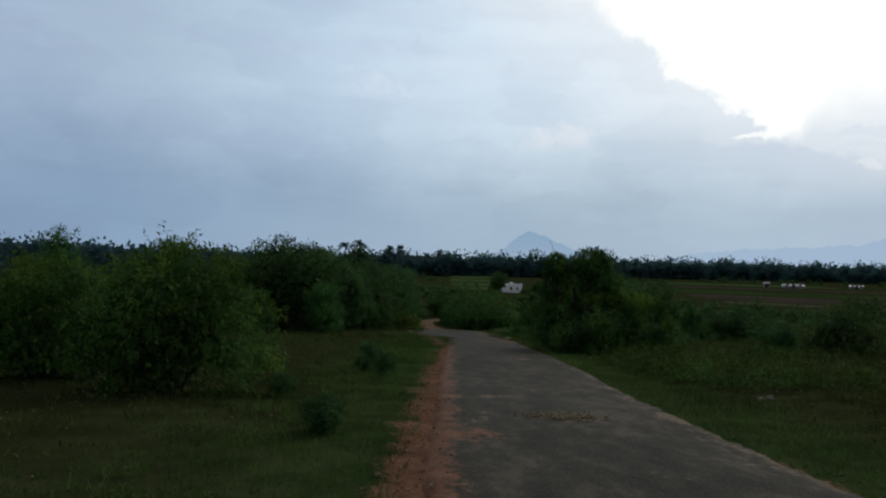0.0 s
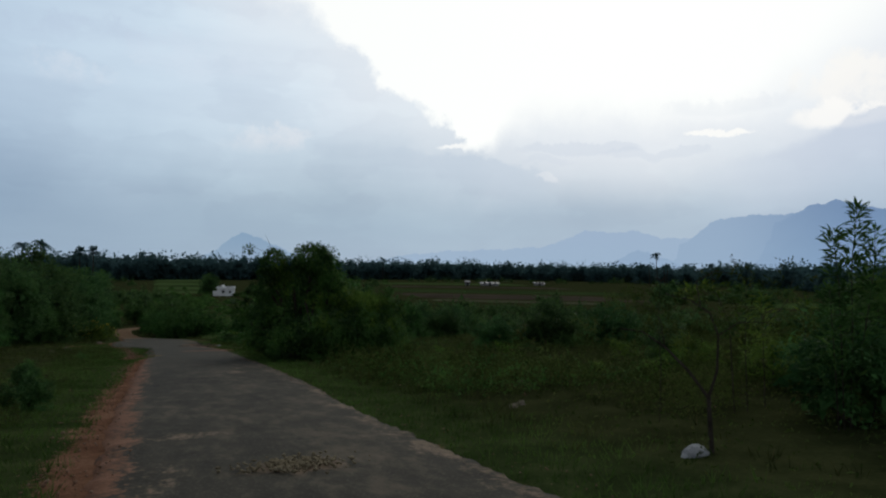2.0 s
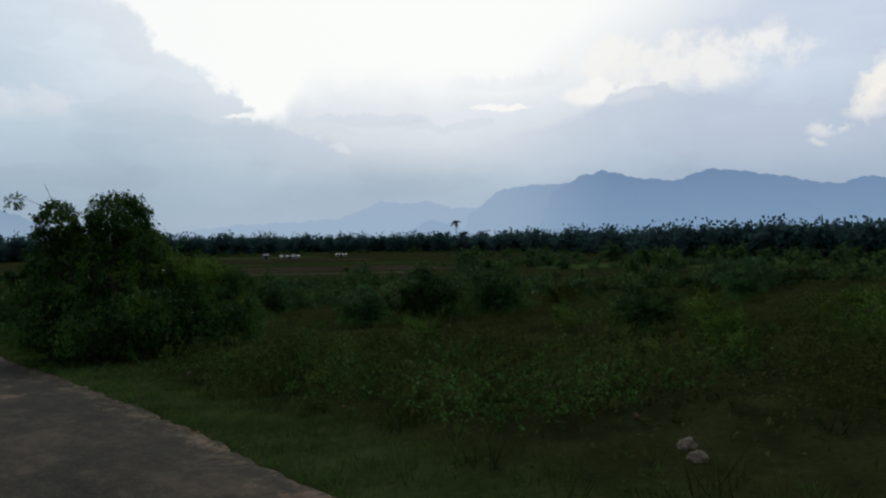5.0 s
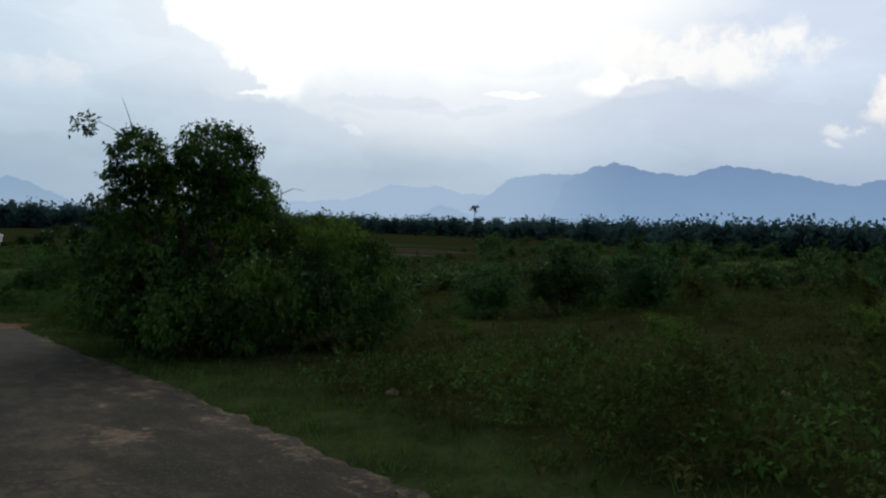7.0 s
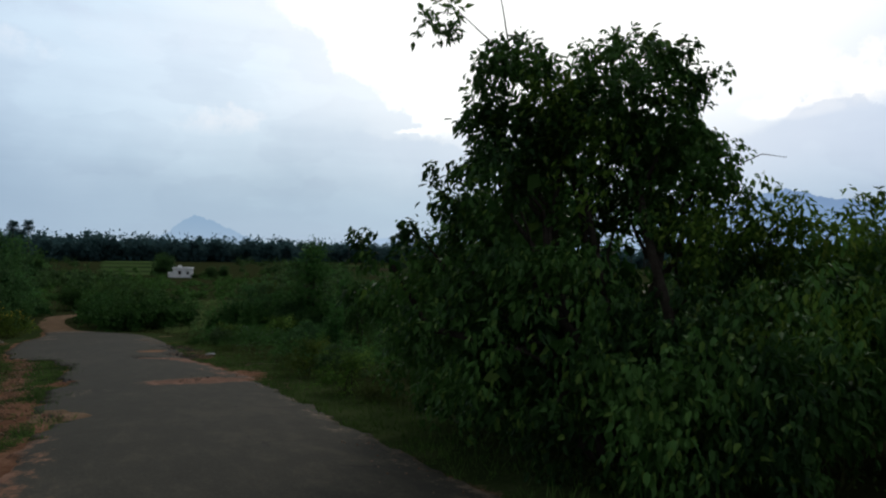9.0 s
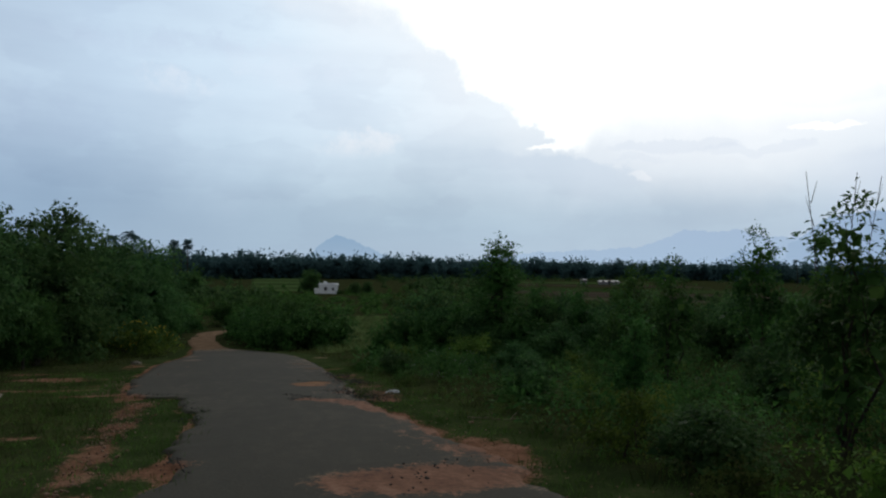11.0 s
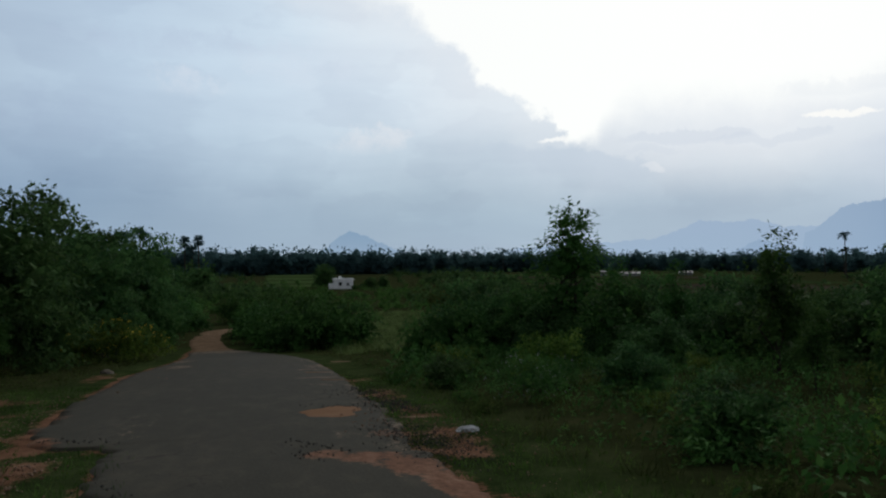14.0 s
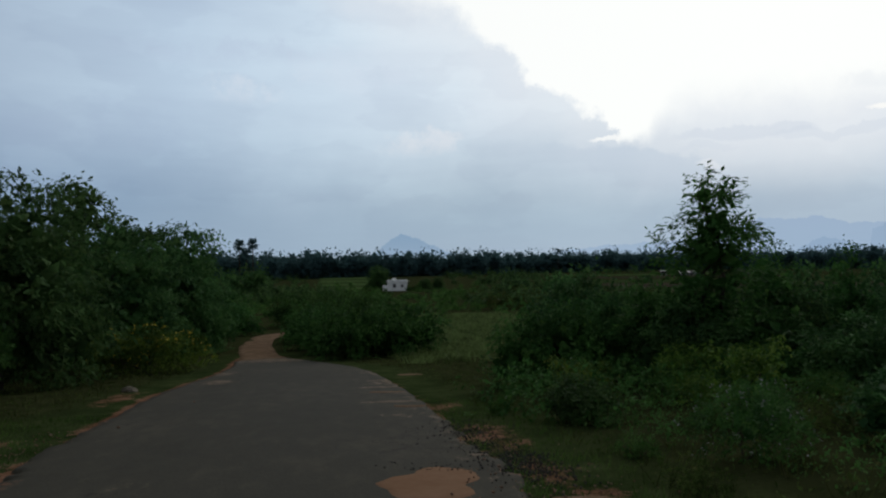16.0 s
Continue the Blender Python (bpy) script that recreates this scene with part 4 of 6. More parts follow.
def shoots(name, stems, leaf, seed, mat, label, category, group=""):
    """Upright leafy shoots: each stem a bent line of points, with narrow leaves all along its upper part."""
    r = np.random.default_rng(seed)
    root = tagged(new(name), label, category, group)
    made = []
    for pts, count, bare in stems:
        p = np.array(pts, float)
        child("stem", tris_mesh("stem", *limb(pts, 0.010, 0.003, 5), BARK), root)
        u = bare + (1 - bare) * r.random(count) ** 0.8
        s = np.linspace(0, 1, len(p))
        q = np.stack([np.interp(u, s, p[:, k]) for k in range(3)], 1)
        d = unit(r.normal(0, 1, (count, 3)) * np.array([1, 1, 0.45]) + np.array([0, 0, 0.55]))
        q = q + d * (r.random(count) * 0.6 * (1.15 - u))[:, None] * np.array([0.8, 0.8, 0.5])
        size = leaf * r.uniform(0.7, 1.3, count)
        made.append(leaves(q, d, unit(np.array([0, 0, 1.0]) + 0.5 * r.normal(0, 1, (count, 3))), size, size * 0.22))
    child("foliage", tris_mesh("foliage", *joined(made), mat), root)
    return root


stand(shoots("sapling", [([(0, 0, -0.1), (0.05, 0, 1.2), (0.1, 0.05, 2.2), (0.22, 0.05, 2.95)], 330, 0.15), ([(-0.1, 0, -0.1), (-0.15, 0, 1.0), (-0.2, 0, 1.9), (-0.32, 0, 2.62)], 280, 0.15),
                         ([(0.15, 0.1, -0.1), (0.4, 0.1, 1.2), (0.6, 0.1, 2.1), (0.7, 0.15, 2.7)], 310, 0.15), ([(-0.2, 0, -0.1), (-0.4, -0.1, 0.9), (-0.5, -0.1, 1.9)], 170, 0.25), ([(0.2, -0.1, -0.1), (0.7, 0, 1.0), (0.95, 0, 2.1)], 190, 0.2)],
             0.15, 27, LEAF_DARK, "spiky young tree with narrow upright leaves", "sapling"), 9.15, 9.9, s=1.02)

# ---- kinds of shrub and tree ----
def many(proto, spots, seed):
    """Stands the first copy at the first spot and copies of it at the rest: x, y, scale, height scale."""
    r = random.Random(seed)
    for i, (x, y, s, *h) in enumerate(spots):
        m = at(x, y, r.uniform(0, 360), s, s * (h[0] if h else r.uniform(0.85, 1.1)))
        if i:
            copy_thing(proto, m)
        else:
            proto.matrix_basis = m


def scatter(n, x0, x1, y0, y1, s0, s1, seed, keep=lambda x, y: True):
    r = random.Random(seed)
    out = []
    while len(out) < n:
        x, y = r.uniform(x0, x1), r.uniform(y0, y1)
        if keep(x, y):
            out.append((x, y, r.uniform(s0, s1)))
    return out


def off_creeper(x, y):
    return not (3.5 < x < 12 and 28 < y < 38)


def sparse(x, y):
    """Off the creeper, and off the open weedy ground beside the upper road but for a few places."""
    openness = (6.0 < x < 14.5 and 7 < y < 21) or (8.5 < x < 36 and 21 < y < 32)
    return off_creeper(x, y) and not (openness and math.sin(12.9 * x + 78.2 * y) < 0.05)


big_bush = plant("bush", [(0, 0, 1.5, 1.25, 1.2, 0.95), (0.5, -0.4, 0.9, 1.05, 1.0, 0.8), (-0.7, 0.2, 0.9, 1.0, 1.0, 0.8), (0.2, 0.5, 1.0, 1.1, 1.0, 0.85)], 3000, 6, 0.10, 31, LEAF_MID, 0.05, 3,
                 "large dense mid-green bush beside the verge", "bush", "large bushes", rough=0.22, droop=0.35, clump=(16, 0.34), core=0.25)
# lime sprays over the top: young leaves that also paint the lit crown
v, t = crown_arrays([(0, 0, 1.75, 1.2, 1.1, 0.8), (0.6, -0.5, 1.1, 1.0, 0.9, 0.8)], 460, 7, 0.085, 36, 0.1, inner=0.92, core=0.0, up_bias=1.1, clump=(14, 0.26))
child("young_foliage", tris_mesh("young_foliage", v, t, LEAF_LIME), big_bush, "yellow-green young leaves, their pale colour also standing for lit leaves")
many(big_bush, [(-4.9, 13.2, 1.0), (-8.2, 14.5, 0.95), (-9.6, 18.0, 1.0), (-7.4, 20.5, 0.7)], 1)
round_shrub = plant("shrub", [(0, 0, 0.7, 0.85, 0.8, 0.6), (0.5, 0.3, 0.45, 0.6, 0.6, 0.4), (-0.5, -0.2, 0.45, 0.65, 0.6, 0.4)], 430, 5, 0.10, 21, LEAF_MID, 0.03, 3,
                    "low rounded green shrub in rough grass", "shrub", "green shrubs", rough=0.3, clump=(11, 0.42))
olive_shrub = plant("shrub", [(0, 0, 0.5, 0.85, 0.8, 0.45), (0.7, -0.2, 0.35, 0.6, 0.55, 0.3), (-0.6, 0.4, 0.4, 0.6, 0.7, 0.35)], 370, 5, 0.085, 22, LEAF_OLIVE, 0.025, 3,
                    "straggling olive-green scrub in rough grass", "shrub", "olive scrub", rough=0.4, clump=(10, 0.42))
lime_shrub = plant("shrub", [(0, 0, 0.8, 0.7, 0.7, 0.65), (0.4, -0.3, 1.3, 0.35, 0.35, 0.45), (-0.6, 0.1, 0.5, 0.5, 0.5, 0.4)], 440, 5, 0.09, 23, LEAF_LIME, 0.03, 3,
                   "yellow-green bush with loose upright shoots", "shrub", "yellow-green bushes", rough=0.4, clump=(10, 0.42))
lower_bush = plant("bush", [(0, 0, 1.2, 1.3, 1.2, 0.95), (1.0, 0.3, 0.8, 1.0, 1.0, 0.7), (-0.9, -0.3, 0.8, 1.0, 1.0, 0.7)], 900, 6, 0.17, 26, LEAF_DARK, 0.05, 3,
                   "broad mid-green bush beside the lower road", "bush", "bushes along the lower road", rough=0.3, core=0.3, clump=(11, 0.36))
slim_tree = plant("sapling", [(0, 0, 2.3, 1.05, 1.0, 0.9), (0.1, 0.1, 3.2, 0.85, 0.8, 0.8), (0.0, 0.05, 4.1, 0.6, 0.6, 0.75), (0.0, 0.0, 4.9, 0.32, 0.32, 0.6), (-0.6, -0.3, 1.4, 0.9, 0.9, 0.8), (0.6, 0.3, 1.2, 1.0, 0.9, 0.8), (0.25, 0.0, 3.7, 0.6, 0.6, 0.6)], 1300, 6, 0.15, 28, LEAF_DARK, 0.06, 1,
                  "slender dark sapling with loose pointed leaves", "sapling", "saplings", parts=("trunk", "foliage"), rough=0.35, core=0.12, aspect=0.4, clump=(10, 0.36))
tall_shrub = plant("shrub", [(0, 0, 1.3, 0.8, 0.8, 0.9), (0.3, 0.2, 2.3, 0.5, 0.5, 0.8), (-0.3, -0.2, 2.0, 0.5, 0.5, 0.6), (0.1, -0.1, 3.1, 0.28, 0.28, 0.6)], 540, 6, 0.12, 29, LEAF_DARK, 0.04, 3,
                   "tall dark shrub with upright leafy shoots", "shrub", "tall shrubs", rough=0.4, core=0.2, clump=(10, 0.40))
broad_tree = plant("tree", [(0, 0, 4.6, 1.9, 1.9, 1.5), (1.6, 0.4, 3.6, 1.5, 1.4, 1.2), (-1.5, -0.5, 3.7, 1.6, 1.5, 1.2), (0.2, 1.3, 3.2, 1.6, 1.5, 1.2), (0.2, -1.3, 2.6, 1.7, 1.5, 1.3), (1.2, -0.6, 1.5, 1.5, 1.4, 1.2), (-1.2, 0.4, 1.5, 1.6, 1.5, 1.2)],
                   3000, 6, 0.19, 24, LEAF_SHADE, 0.14, 1, "dense dark green broadleaf tree in the thicket", "tree", "thicket trees", parts=("trunk", "foliage"), core=0.35, droop=0.4, gaps=(1.3, -0.9), clump=(11, 0.36))
mid_tree = plant("tree", [(0, 0, 3.4, 1.6, 1.6, 1.3), (1.2, 0.3, 2.2, 1.4, 1.3, 1.2), (-1.2, -0.3, 2.0, 1.5, 1.4, 1.2), (0.0, -1.0, 1.2, 1.6, 1.3, 1.0)],
                 2200, 6, 0.16, 25, LEAF_DARK, 0.10, 1, "bushy mid-green small tree in the thicket", "tree", "thicket trees", parts=("trunk", "foliage"), rough=0.3, core=0.3, droop=0.4, gaps=(1.3, -0.9), clump=(11, 0.36))
round_tree = plant("tree", [(0, 0, 6.9, 1.6, 1.6, 1.6), (0.6, 0.2, 5.6, 1.2, 1.2, 1.0), (-0.7, -0.1, 5.4, 1.2, 1.2, 1.0), (0.1, 0.0, 3.6, 1.6, 1.5, 1.4), (0.0, 0.2, 1.8, 1.7, 1.6, 1.4)], 1100, 6, 0.22, 34, LEAF_SHADE, 0.16, 1,
                   "tall tree with a dense round dark crown", "tree", "thicket trees", parts=("trunk", "foliage"), rough=0.1, core=0.3, gaps=(1.3, -0.6), clump=(11, 0.32))
loose_tree = plant("tree", [(0, 0, 8.6, 1.7, 1.6, 1.2), (1.5, 0.3, 7.2, 1.5, 1.4, 1.1), (-1.6, -0.2, 7.0, 1.5, 1.5, 1.1), (0.2, -0.5, 5.8, 2.0, 1.8, 1.2), (-0.6, 0.6, 4.2, 2.0, 1.8, 1.4)], 1000, 6, 0.32, 33, LEAF_SHADE, 0.16, 1,
                   "tall tree with large loose dark leaves", "tree", "thicket trees", parts=("trunk", "foliage"), rough=0.35, core=0.15, aspect=0.6, gaps=(1.3, -0.6), clump=(9, 0.40))

many(round_shrub, scatter(12, 6.6, 30, 11, 40, 0.4, 0.75, 2, lambda x, y: off_creeper(x, y) and not ((6.0 < x < 14.5 and 7 < y < 24) or (8.5 < x < 36 and 21 < y < 32))) + [(-2.6, 27, 0.6), (-3.5, 33, 0.7), (-2.2, 40, 0.7), (6.2, 58.3, 0.6), (5.6, 63, 0.6), (8.2, 60.2, 0.7), (9.4, 57, 0.5), (8.8, 62.5, 1.0), (11, 61, 0.9), (6.8, 66, 0.7), (7.0, 51.5, 0.6), (10, 54.5, 0.6), (11, 57.5, 0.6), (12.5, 54, 0.7), (9.0, 48.3, 0.9), (11.5, 47, 1.0)], 2)
many(olive_shrub, scatter(16, 6.2, 34, 10, 44, 0.4, 0.8, 3, sparse) + scatter(9, -14, -2.2, 12, 48, 0.3, 0.65, 4) + [(5.9, 17.6, 0.55), (6.6, 18.2, 0.6), (5.6, 19.2, 0.5), (7.4, 17.8, 0.6), (6.4, 21, 0.35), (6.8, 24, 0.45), (14.5, 16.5, 1.0), (15.5, 18.5, 1.1), (17, 15.5, 1.2), (18, 21, 1.1), (14.0, 20.5, 0.9), (8.0, 53.5, 0.6), (8.8, 56, 0.6), (6.5, 49.8, 0.7), (10.5, 50, 0.9), (7.6, 48.6, 0.9), (13, 51, 1.2), (6.0, 56.5, 0.7), (9.8, 59, 1.2), (7.0, 46, 0.9), (6.3, 43, 0.8), (5.9, 39.5, 0.7)], 3)
many(lime_shrub, [(11.6, 13.4, 0.7), (10.6, 11.0, 0.7), (11.2, 16.4, 0.6), (12.6, 17.6, 0.7), (10.4, 17.6, 0.55), (16.0, 24.0, 0.8), (19.0, 24.5, 0.9), (14.0, 18.5, 0.9), (15.4, 16.0, 1.0), (13.2, 15.0, 0.9), (16.4, 13.4, 1.1), (12.6, 10.8, 0.9), (17.6, 17.6, 1.1), (10.9, 33.2, 0.8), (12.2, 31.4, 0.6), (11.6, 35.4, 0.9), (9.0, 60.5, 1.2), (7.4, 63.5, 1.0), (5.8, 41.0, 0.9), (6.2, 45.0, 0.9), (12.5, 26, 0.8), (16, 20, 0.9), (-6.2, 24, 0.6), (13, 12, 1.0), (10.5, 46, 1.2), (9.6, 63.6, 1.0), (10.9, 64.6, 1.15), (8.6, 55.0, 0.5), (12.6, 59.6, 0.7), (14.2, 56.2, 0.7), (8.0, 49.5, 0.8), (13.2, 50.5, 1.0)], 4)
many(tall_shrub, [(8.3, 41.0, 1.05, 1.0), (8.8, 44.2, 0.85, 0.95), (11.7, 52.6, 0.78), (9.4, 50.6, 0.68), (7.4, 47.0, 0.55), (13.5, 57.0, 0.5), (10.6, 67.5, 0.8), (15.5, 60.5, 1.05), (14.6, 67.6, 0.95, 1.0), (16.4, 66.8, 0.9, 1.0), (15.5, 68.5, 0.9), (18, 57, 1.1), (17.5, 50, 0.9), (11.6, 11.3, 0.85, 0.7), (12.8, 12.5, 0.9, 0.7)], 5)
many(slim_tree, [(12.2, 66.8, 1.42, 0.71)], 6)
many(broad_tree, [(-9.2, 67, 1.05, 0.98), (-14, 63, 1.2, 1.05), (-8.2, 75.5, 1.25, 0.87), (-6.6, 84.5, 1.0), (-12.2, 73, 1.32), (-16, 74, 1.5), (-19, 63, 1.15), (-22, 80, 1.25), (-9, 92, 1.22), (-14, 86, 1.4), (-18, 92, 1.35), (-26, 68, 1.15), (-33, 80, 1.2), (-40, 78, 1.25), (-14, 104, 1.2), (-18, 118, 1.3), (-11.5, 61, 1.08, 1.05), (-6.6, 97, 1.25, 1.0), (-8.6, 104, 1.3, 1.0), (32.0, 243, 0.62), (20.6, 258, 1.2), (36, 246, 0.6)], 7)
many(mid_tree, [(-9.6, 57.5, 0.75), (-17, 56, 1.05), (-22, 54, 1.0), (-24, 60, 1.15), (-7.4, 70.5, 0.85), (-10.5, 80, 1.2), (-6.8, 98, 1.2), (-28, 54, 1.1), (-34, 52, 1.0), (-5.2, 90.5, 0.55), (-10.5, 106, 1.25), (-13, 68, 1.2), (-27, 45, 0.8), (-33, 40, 0.8), (-14, 54, 0.8)], 8)
many(round_tree, [(-33, 61.5, 1.0, 1.0)], 21)
many(loose_tree, [(-11.1, 93.5, 1.12, 0.89), (-24, 100, 0.9)], 9)
many(lower_bush, [(4.4, 87.2, 1.2), (6.8, 88.6, 1.3), (5.0, 92, 1.3), (3.0, 94, 1.1), (3.2, 99, 1.2), (5.2, 101, 1.3), (2.6, 107, 1.4), (2.9, 114, 1.4), (5.5, 110, 1.3), (4.2, 131, 1.5), (-14, 128, 1.5), (-8.5, 134, 1.6), (8.3, 68.2, 0.75), (15, 74, 1.1), (19, 80, 1.2), (-5.9, 98.5, 0.8), (-7.3, 104, 0.9), (-6.5, 113, 1.1), (-5.5, 121, 1.2), (0, 134, 1.4), (27.4, 243, 0.55), (30.4, 244, 0.8)], 10)

dark_bush = plant("bush", [(0, 0, 1.35, 1.05, 1.0, 0.85), (0.6, -0.3, 0.9, 0.8, 0.8, 0.75), (-0.6, 0.2, 0.85, 0.85, 0.8, 0.75), (0.1, -0.6, 0.6, 0.8, 0.7, 0.55)], 800, 6, 0.15, 38, LEAF_SHADE, 0.04, 3,
                  "dense rounded blackish-green bush in the scrub", "bush", "dark bushes", rough=0.25, core=0.3, gaps=(1.6, -0.8), clump=(11, 0.36))
many(dark_bush, [(11.0, 65.8, 0.95, 0.9), (13.4, 66.2, 0.9, 0.9), (12.2, 65.6, 0.8, 0.8), (19.8, 35.3, 1.2, 1.02), (22.6, 34.0, 1.15, 1.0), (38.4, 31.0, 1.5, 0.6), (41.5, 32.0, 1.2, 0.7), (-1.5, 9.1, 0.26, 1.0), (-1.45, 18.2, 0.26, 1.3), (-2.1, 19.2, 0.24, 1.0), (-2.9, 13.2, 0.22, 1.0), (-2.4, 24.0, 0.3, 1.0), (17.2, 36.0, 0.9, 0.9), (25.0, 36.5, 1.1, 0.9), (16.0, 21.5, 0.7, 0.9), (6.6, 44.0, 0.5, 0.8), (7.8, 52.0, 0.55, 0.9), (9.6, 57.8, 0.6, 0.9), (6.6, 61.5, 0.5, 0.8), (13.5, 63.0, 0.9, 0.9), (16.5, 65.0, 1.0, 0.9), (11.8, 49.0, 0.7, 1.0), (28.0, 40.0, 0.8, 0.8), (33.0, 28.0, 0.8, 0.8), (17.2, 63.5, 1.15, 1.15), (19.6, 64.8, 1.3, 1.1), (22.2, 63.5, 1.35, 1.0), (24.4, 66.0, 1.5, 1.0), (20.4, 69.5, 1.4, 1.1), (26.5, 64.5, 1.4, 0.9), (28.5, 68.0, 1.5, 0.95), (23.2, 72.5, 1.5, 1.05), (18.2, 73.5, 1.3, 1.1), (9.6, 69.5, 1.2, 1.2), (10.9, 71.0, 1.3, 1.25), (14.8, 67.8, 1.2, 1.15), (16.6, 69.4, 1.35, 1.15), (9.75, 10.4, 0.78, 1.0)], 22)


def clumps(name, spots, seed, mat, label, fine=False):
    """Shrubs too many and too far to tell apart, as one mass."""
    r = np.random.default_rng(seed)
    kinds = [crown_arrays([(0, 0, 0.4, 0.8, 0.8, 0.4), (0.6, 0.2, 0.3, 0.6, 0.6, 0.3), (-0.5, -0.3, 0.35, 0.6, 0.6, 0.35)], 52, 4, 0.11, s, aspect=0.5, core=0.0, rough=0.4) for s in range(4)] if fine else [crown_arrays([(0, 0, 0.9, 1.2, 1.1, 0.85), (0.9, 0.3, 0.6, 0.9, 0.9, 0.55), (-0.8, -0.3, 0.6, 0.9, 0.9, 0.55)], 44, 4, 0.32, s, aspect=0.55, core=0.7, rough=0.35) for s in range(4)]
    parts = []
    for x, y, s in spots:
        v, t = kinds[r.integers(4)]
        a = r.uniform(0, 6.28)
        c, sn = math.cos(a), math.sin(a)
        q = v @ np.array([[c, sn, 0], [-sn, c, 0], [0, 0, 1]]) * np.array([s, s, s * r.uniform(0.7, 1.2)])
        parts.append((q + np.array([x, y, ground_z(x, y) - 0.05]), t))
    v, t = joined(parts)
    return tagged(new(name, tris_mesh(name, v, t, mat)), label, "scrub", "", "stuff")


def open_ground(x, y):
    """Not in the pasture, nor in the line from the slope to the farmhouse."""
    if math.hypot(x, y) > 185 and 0.30 < math.atan2(x, y) < 0.68 and math.hypot(x, y) < 480:
        return False
    return not (74 < y < 150 and 0.06 * (y - 50) < x - 2 < 0.40 * (y - 50)) and not (y > 120 and 0.05 < x / y < 0.17) and not (y > 245 and -0.01 < x / y < 0.17)


clumps("slope_scrub", scatter(230, 13, 90, 66, 180, 0.6, 1.5, 12, open_ground) + scatter(120, 28, 130, 26, 90, 0.5, 1.2, 13) + scatter(70, -40, 110, 140, 240, 1.0, 2.2, 14, open_ground) + scatter(60, 100, 240, 90, 200, 0.9, 1.8, 17), 60, LEAF_SHADE, "dark green scrub over the lower slope and plain")
clumps("low_brush", scatter(120, 6.0, 10.5, 15.5, 27, 0.45, 0.95, 91, off_creeper) + scatter(40, 8.0, 13.0, 10, 16, 0.4, 0.85, 92) + scatter(260, 6.0, 34, 8, 46, 0.35, 0.8, 71, sparse) + scatter(60, -16, -2.4, 14, 52, 0.3, 0.7, 73), 62, LEAF_OLIVE, "knee-high tangled brush over the scrubland", True)
clumps("dark_brush", scatter(70, 6.2, 16, 44, 52, 0.6, 1.2, 72) + scatter(70, 6.4, 18, 52, 62, 0.35, 0.75, 77) + scatter(50, 6.2, 18, 62, 68, 0.7, 1.3, 78), 67, LEAF_DARK, "waist-high dark green brush beside the lower road", True)
clumps("green_brush", scatter(40, 6.2, 10.5, 16, 27, 0.4, 0.85, 93, off_creeper) + scatter(50, 6.4, 30, 10, 46, 0.35, 0.7, 74, sparse) + scatter(45, 6.4, 16, 44, 66, 0.4, 0.8, 75), 63, LEAF_MID, "knee-high green brush over the scrubland", True)
clumps("plain_hedges", scatter(220, -60, 330, 150, 460, 0.8, 2.2, 76, lambda x, y: y > 160 + 0.0 * x and open_ground(x, y) and not (abs(x - 24) < 22 and y > 225)), 64, LEAF_SHADE, "dark hedges and bushes between the fields of the plain")
clumps("olive_scrub", scatter(150, 18, 95, 26, 120, 0.4, 0.95, 15, open_ground) + scatter(60, -30, -12, 18, 46, 0.4, 0.9, 16) + scatter(40, 20, 60, 142, 200, 0.8, 1.4, 18, open_ground), 61, LEAF_OLIVE, "olive scrub over the slope")
clumps("plain_scrub", scatter(420, -14, 60, 150, 240, 0.35, 0.8, 81, lambda x, y: abs(x - 0.105 * y) > 4.0 or y < 215) + scatter(40, -12, 60, 238, 300, 0.4, 0.9, 82), 66, LEAF_MID, "low green bushes on the plain round the farmhouse")

# the thorny small tree and the bush with yellow flowers
thorn = tagged(new("thorn_tree"), "thin forked thorny tree with flat feathery yellow-green sprays", "tree")
THORN_LIMBS = [([(0.05, 0, -0.15), (0.02, 0, 0.3), (0.0, 0, 0.66)], 0.030, 0.025), ([(0.0, 0, 0.64), (-0.22, 0.02, 0.92), (-0.5, 0.05, 1.18), (-0.78, 0.1, 1.34), (-1.05, 0.1, 1.36)], 0.030, 0.010),
               ([(0.0, 0, 0.64), (0.09, 0, 0.95), (0.1, 0.02, 1.35), (0.0, 0.04, 1.6), (-0.22, 0.06, 1.74), (-0.5, 0.05, 1.80)], 0.026, 0.008), ([(0.1, 0.02, 1.35), (0.3, 0.1, 1.5), (0.6, 0.1, 1.52)], 0.014, 0.006),
               ([(-0.1, 0.05, 1.68), (-0.16, 0.1, 1.95), (0.05, 0.1, 2.08), (0.3, 0.1, 2.04)], 0.012, 0.004), ([(-0.5, 0.05, 1.18), (-0.6, 0.2, 1.5), (-0.9, 0.2, 1.72)], 0.012, 0.004), ([(0.6, 0.1, 1.52), (0.8, 0.05, 1.75), (0.85, 0.05, 2.0)], 0.008, 0.003)]
child("trunk", tris_mesh("trunk", *limb(*THORN_LIMBS[0], 8), BARK), thorn)
for pts, r0, r1 in THORN_LIMBS[1:]:
    child("limb", tris_mesh("limb", *limb(pts, 0.75 * r0, 0.7 * r1, 6), BARK), thorn)
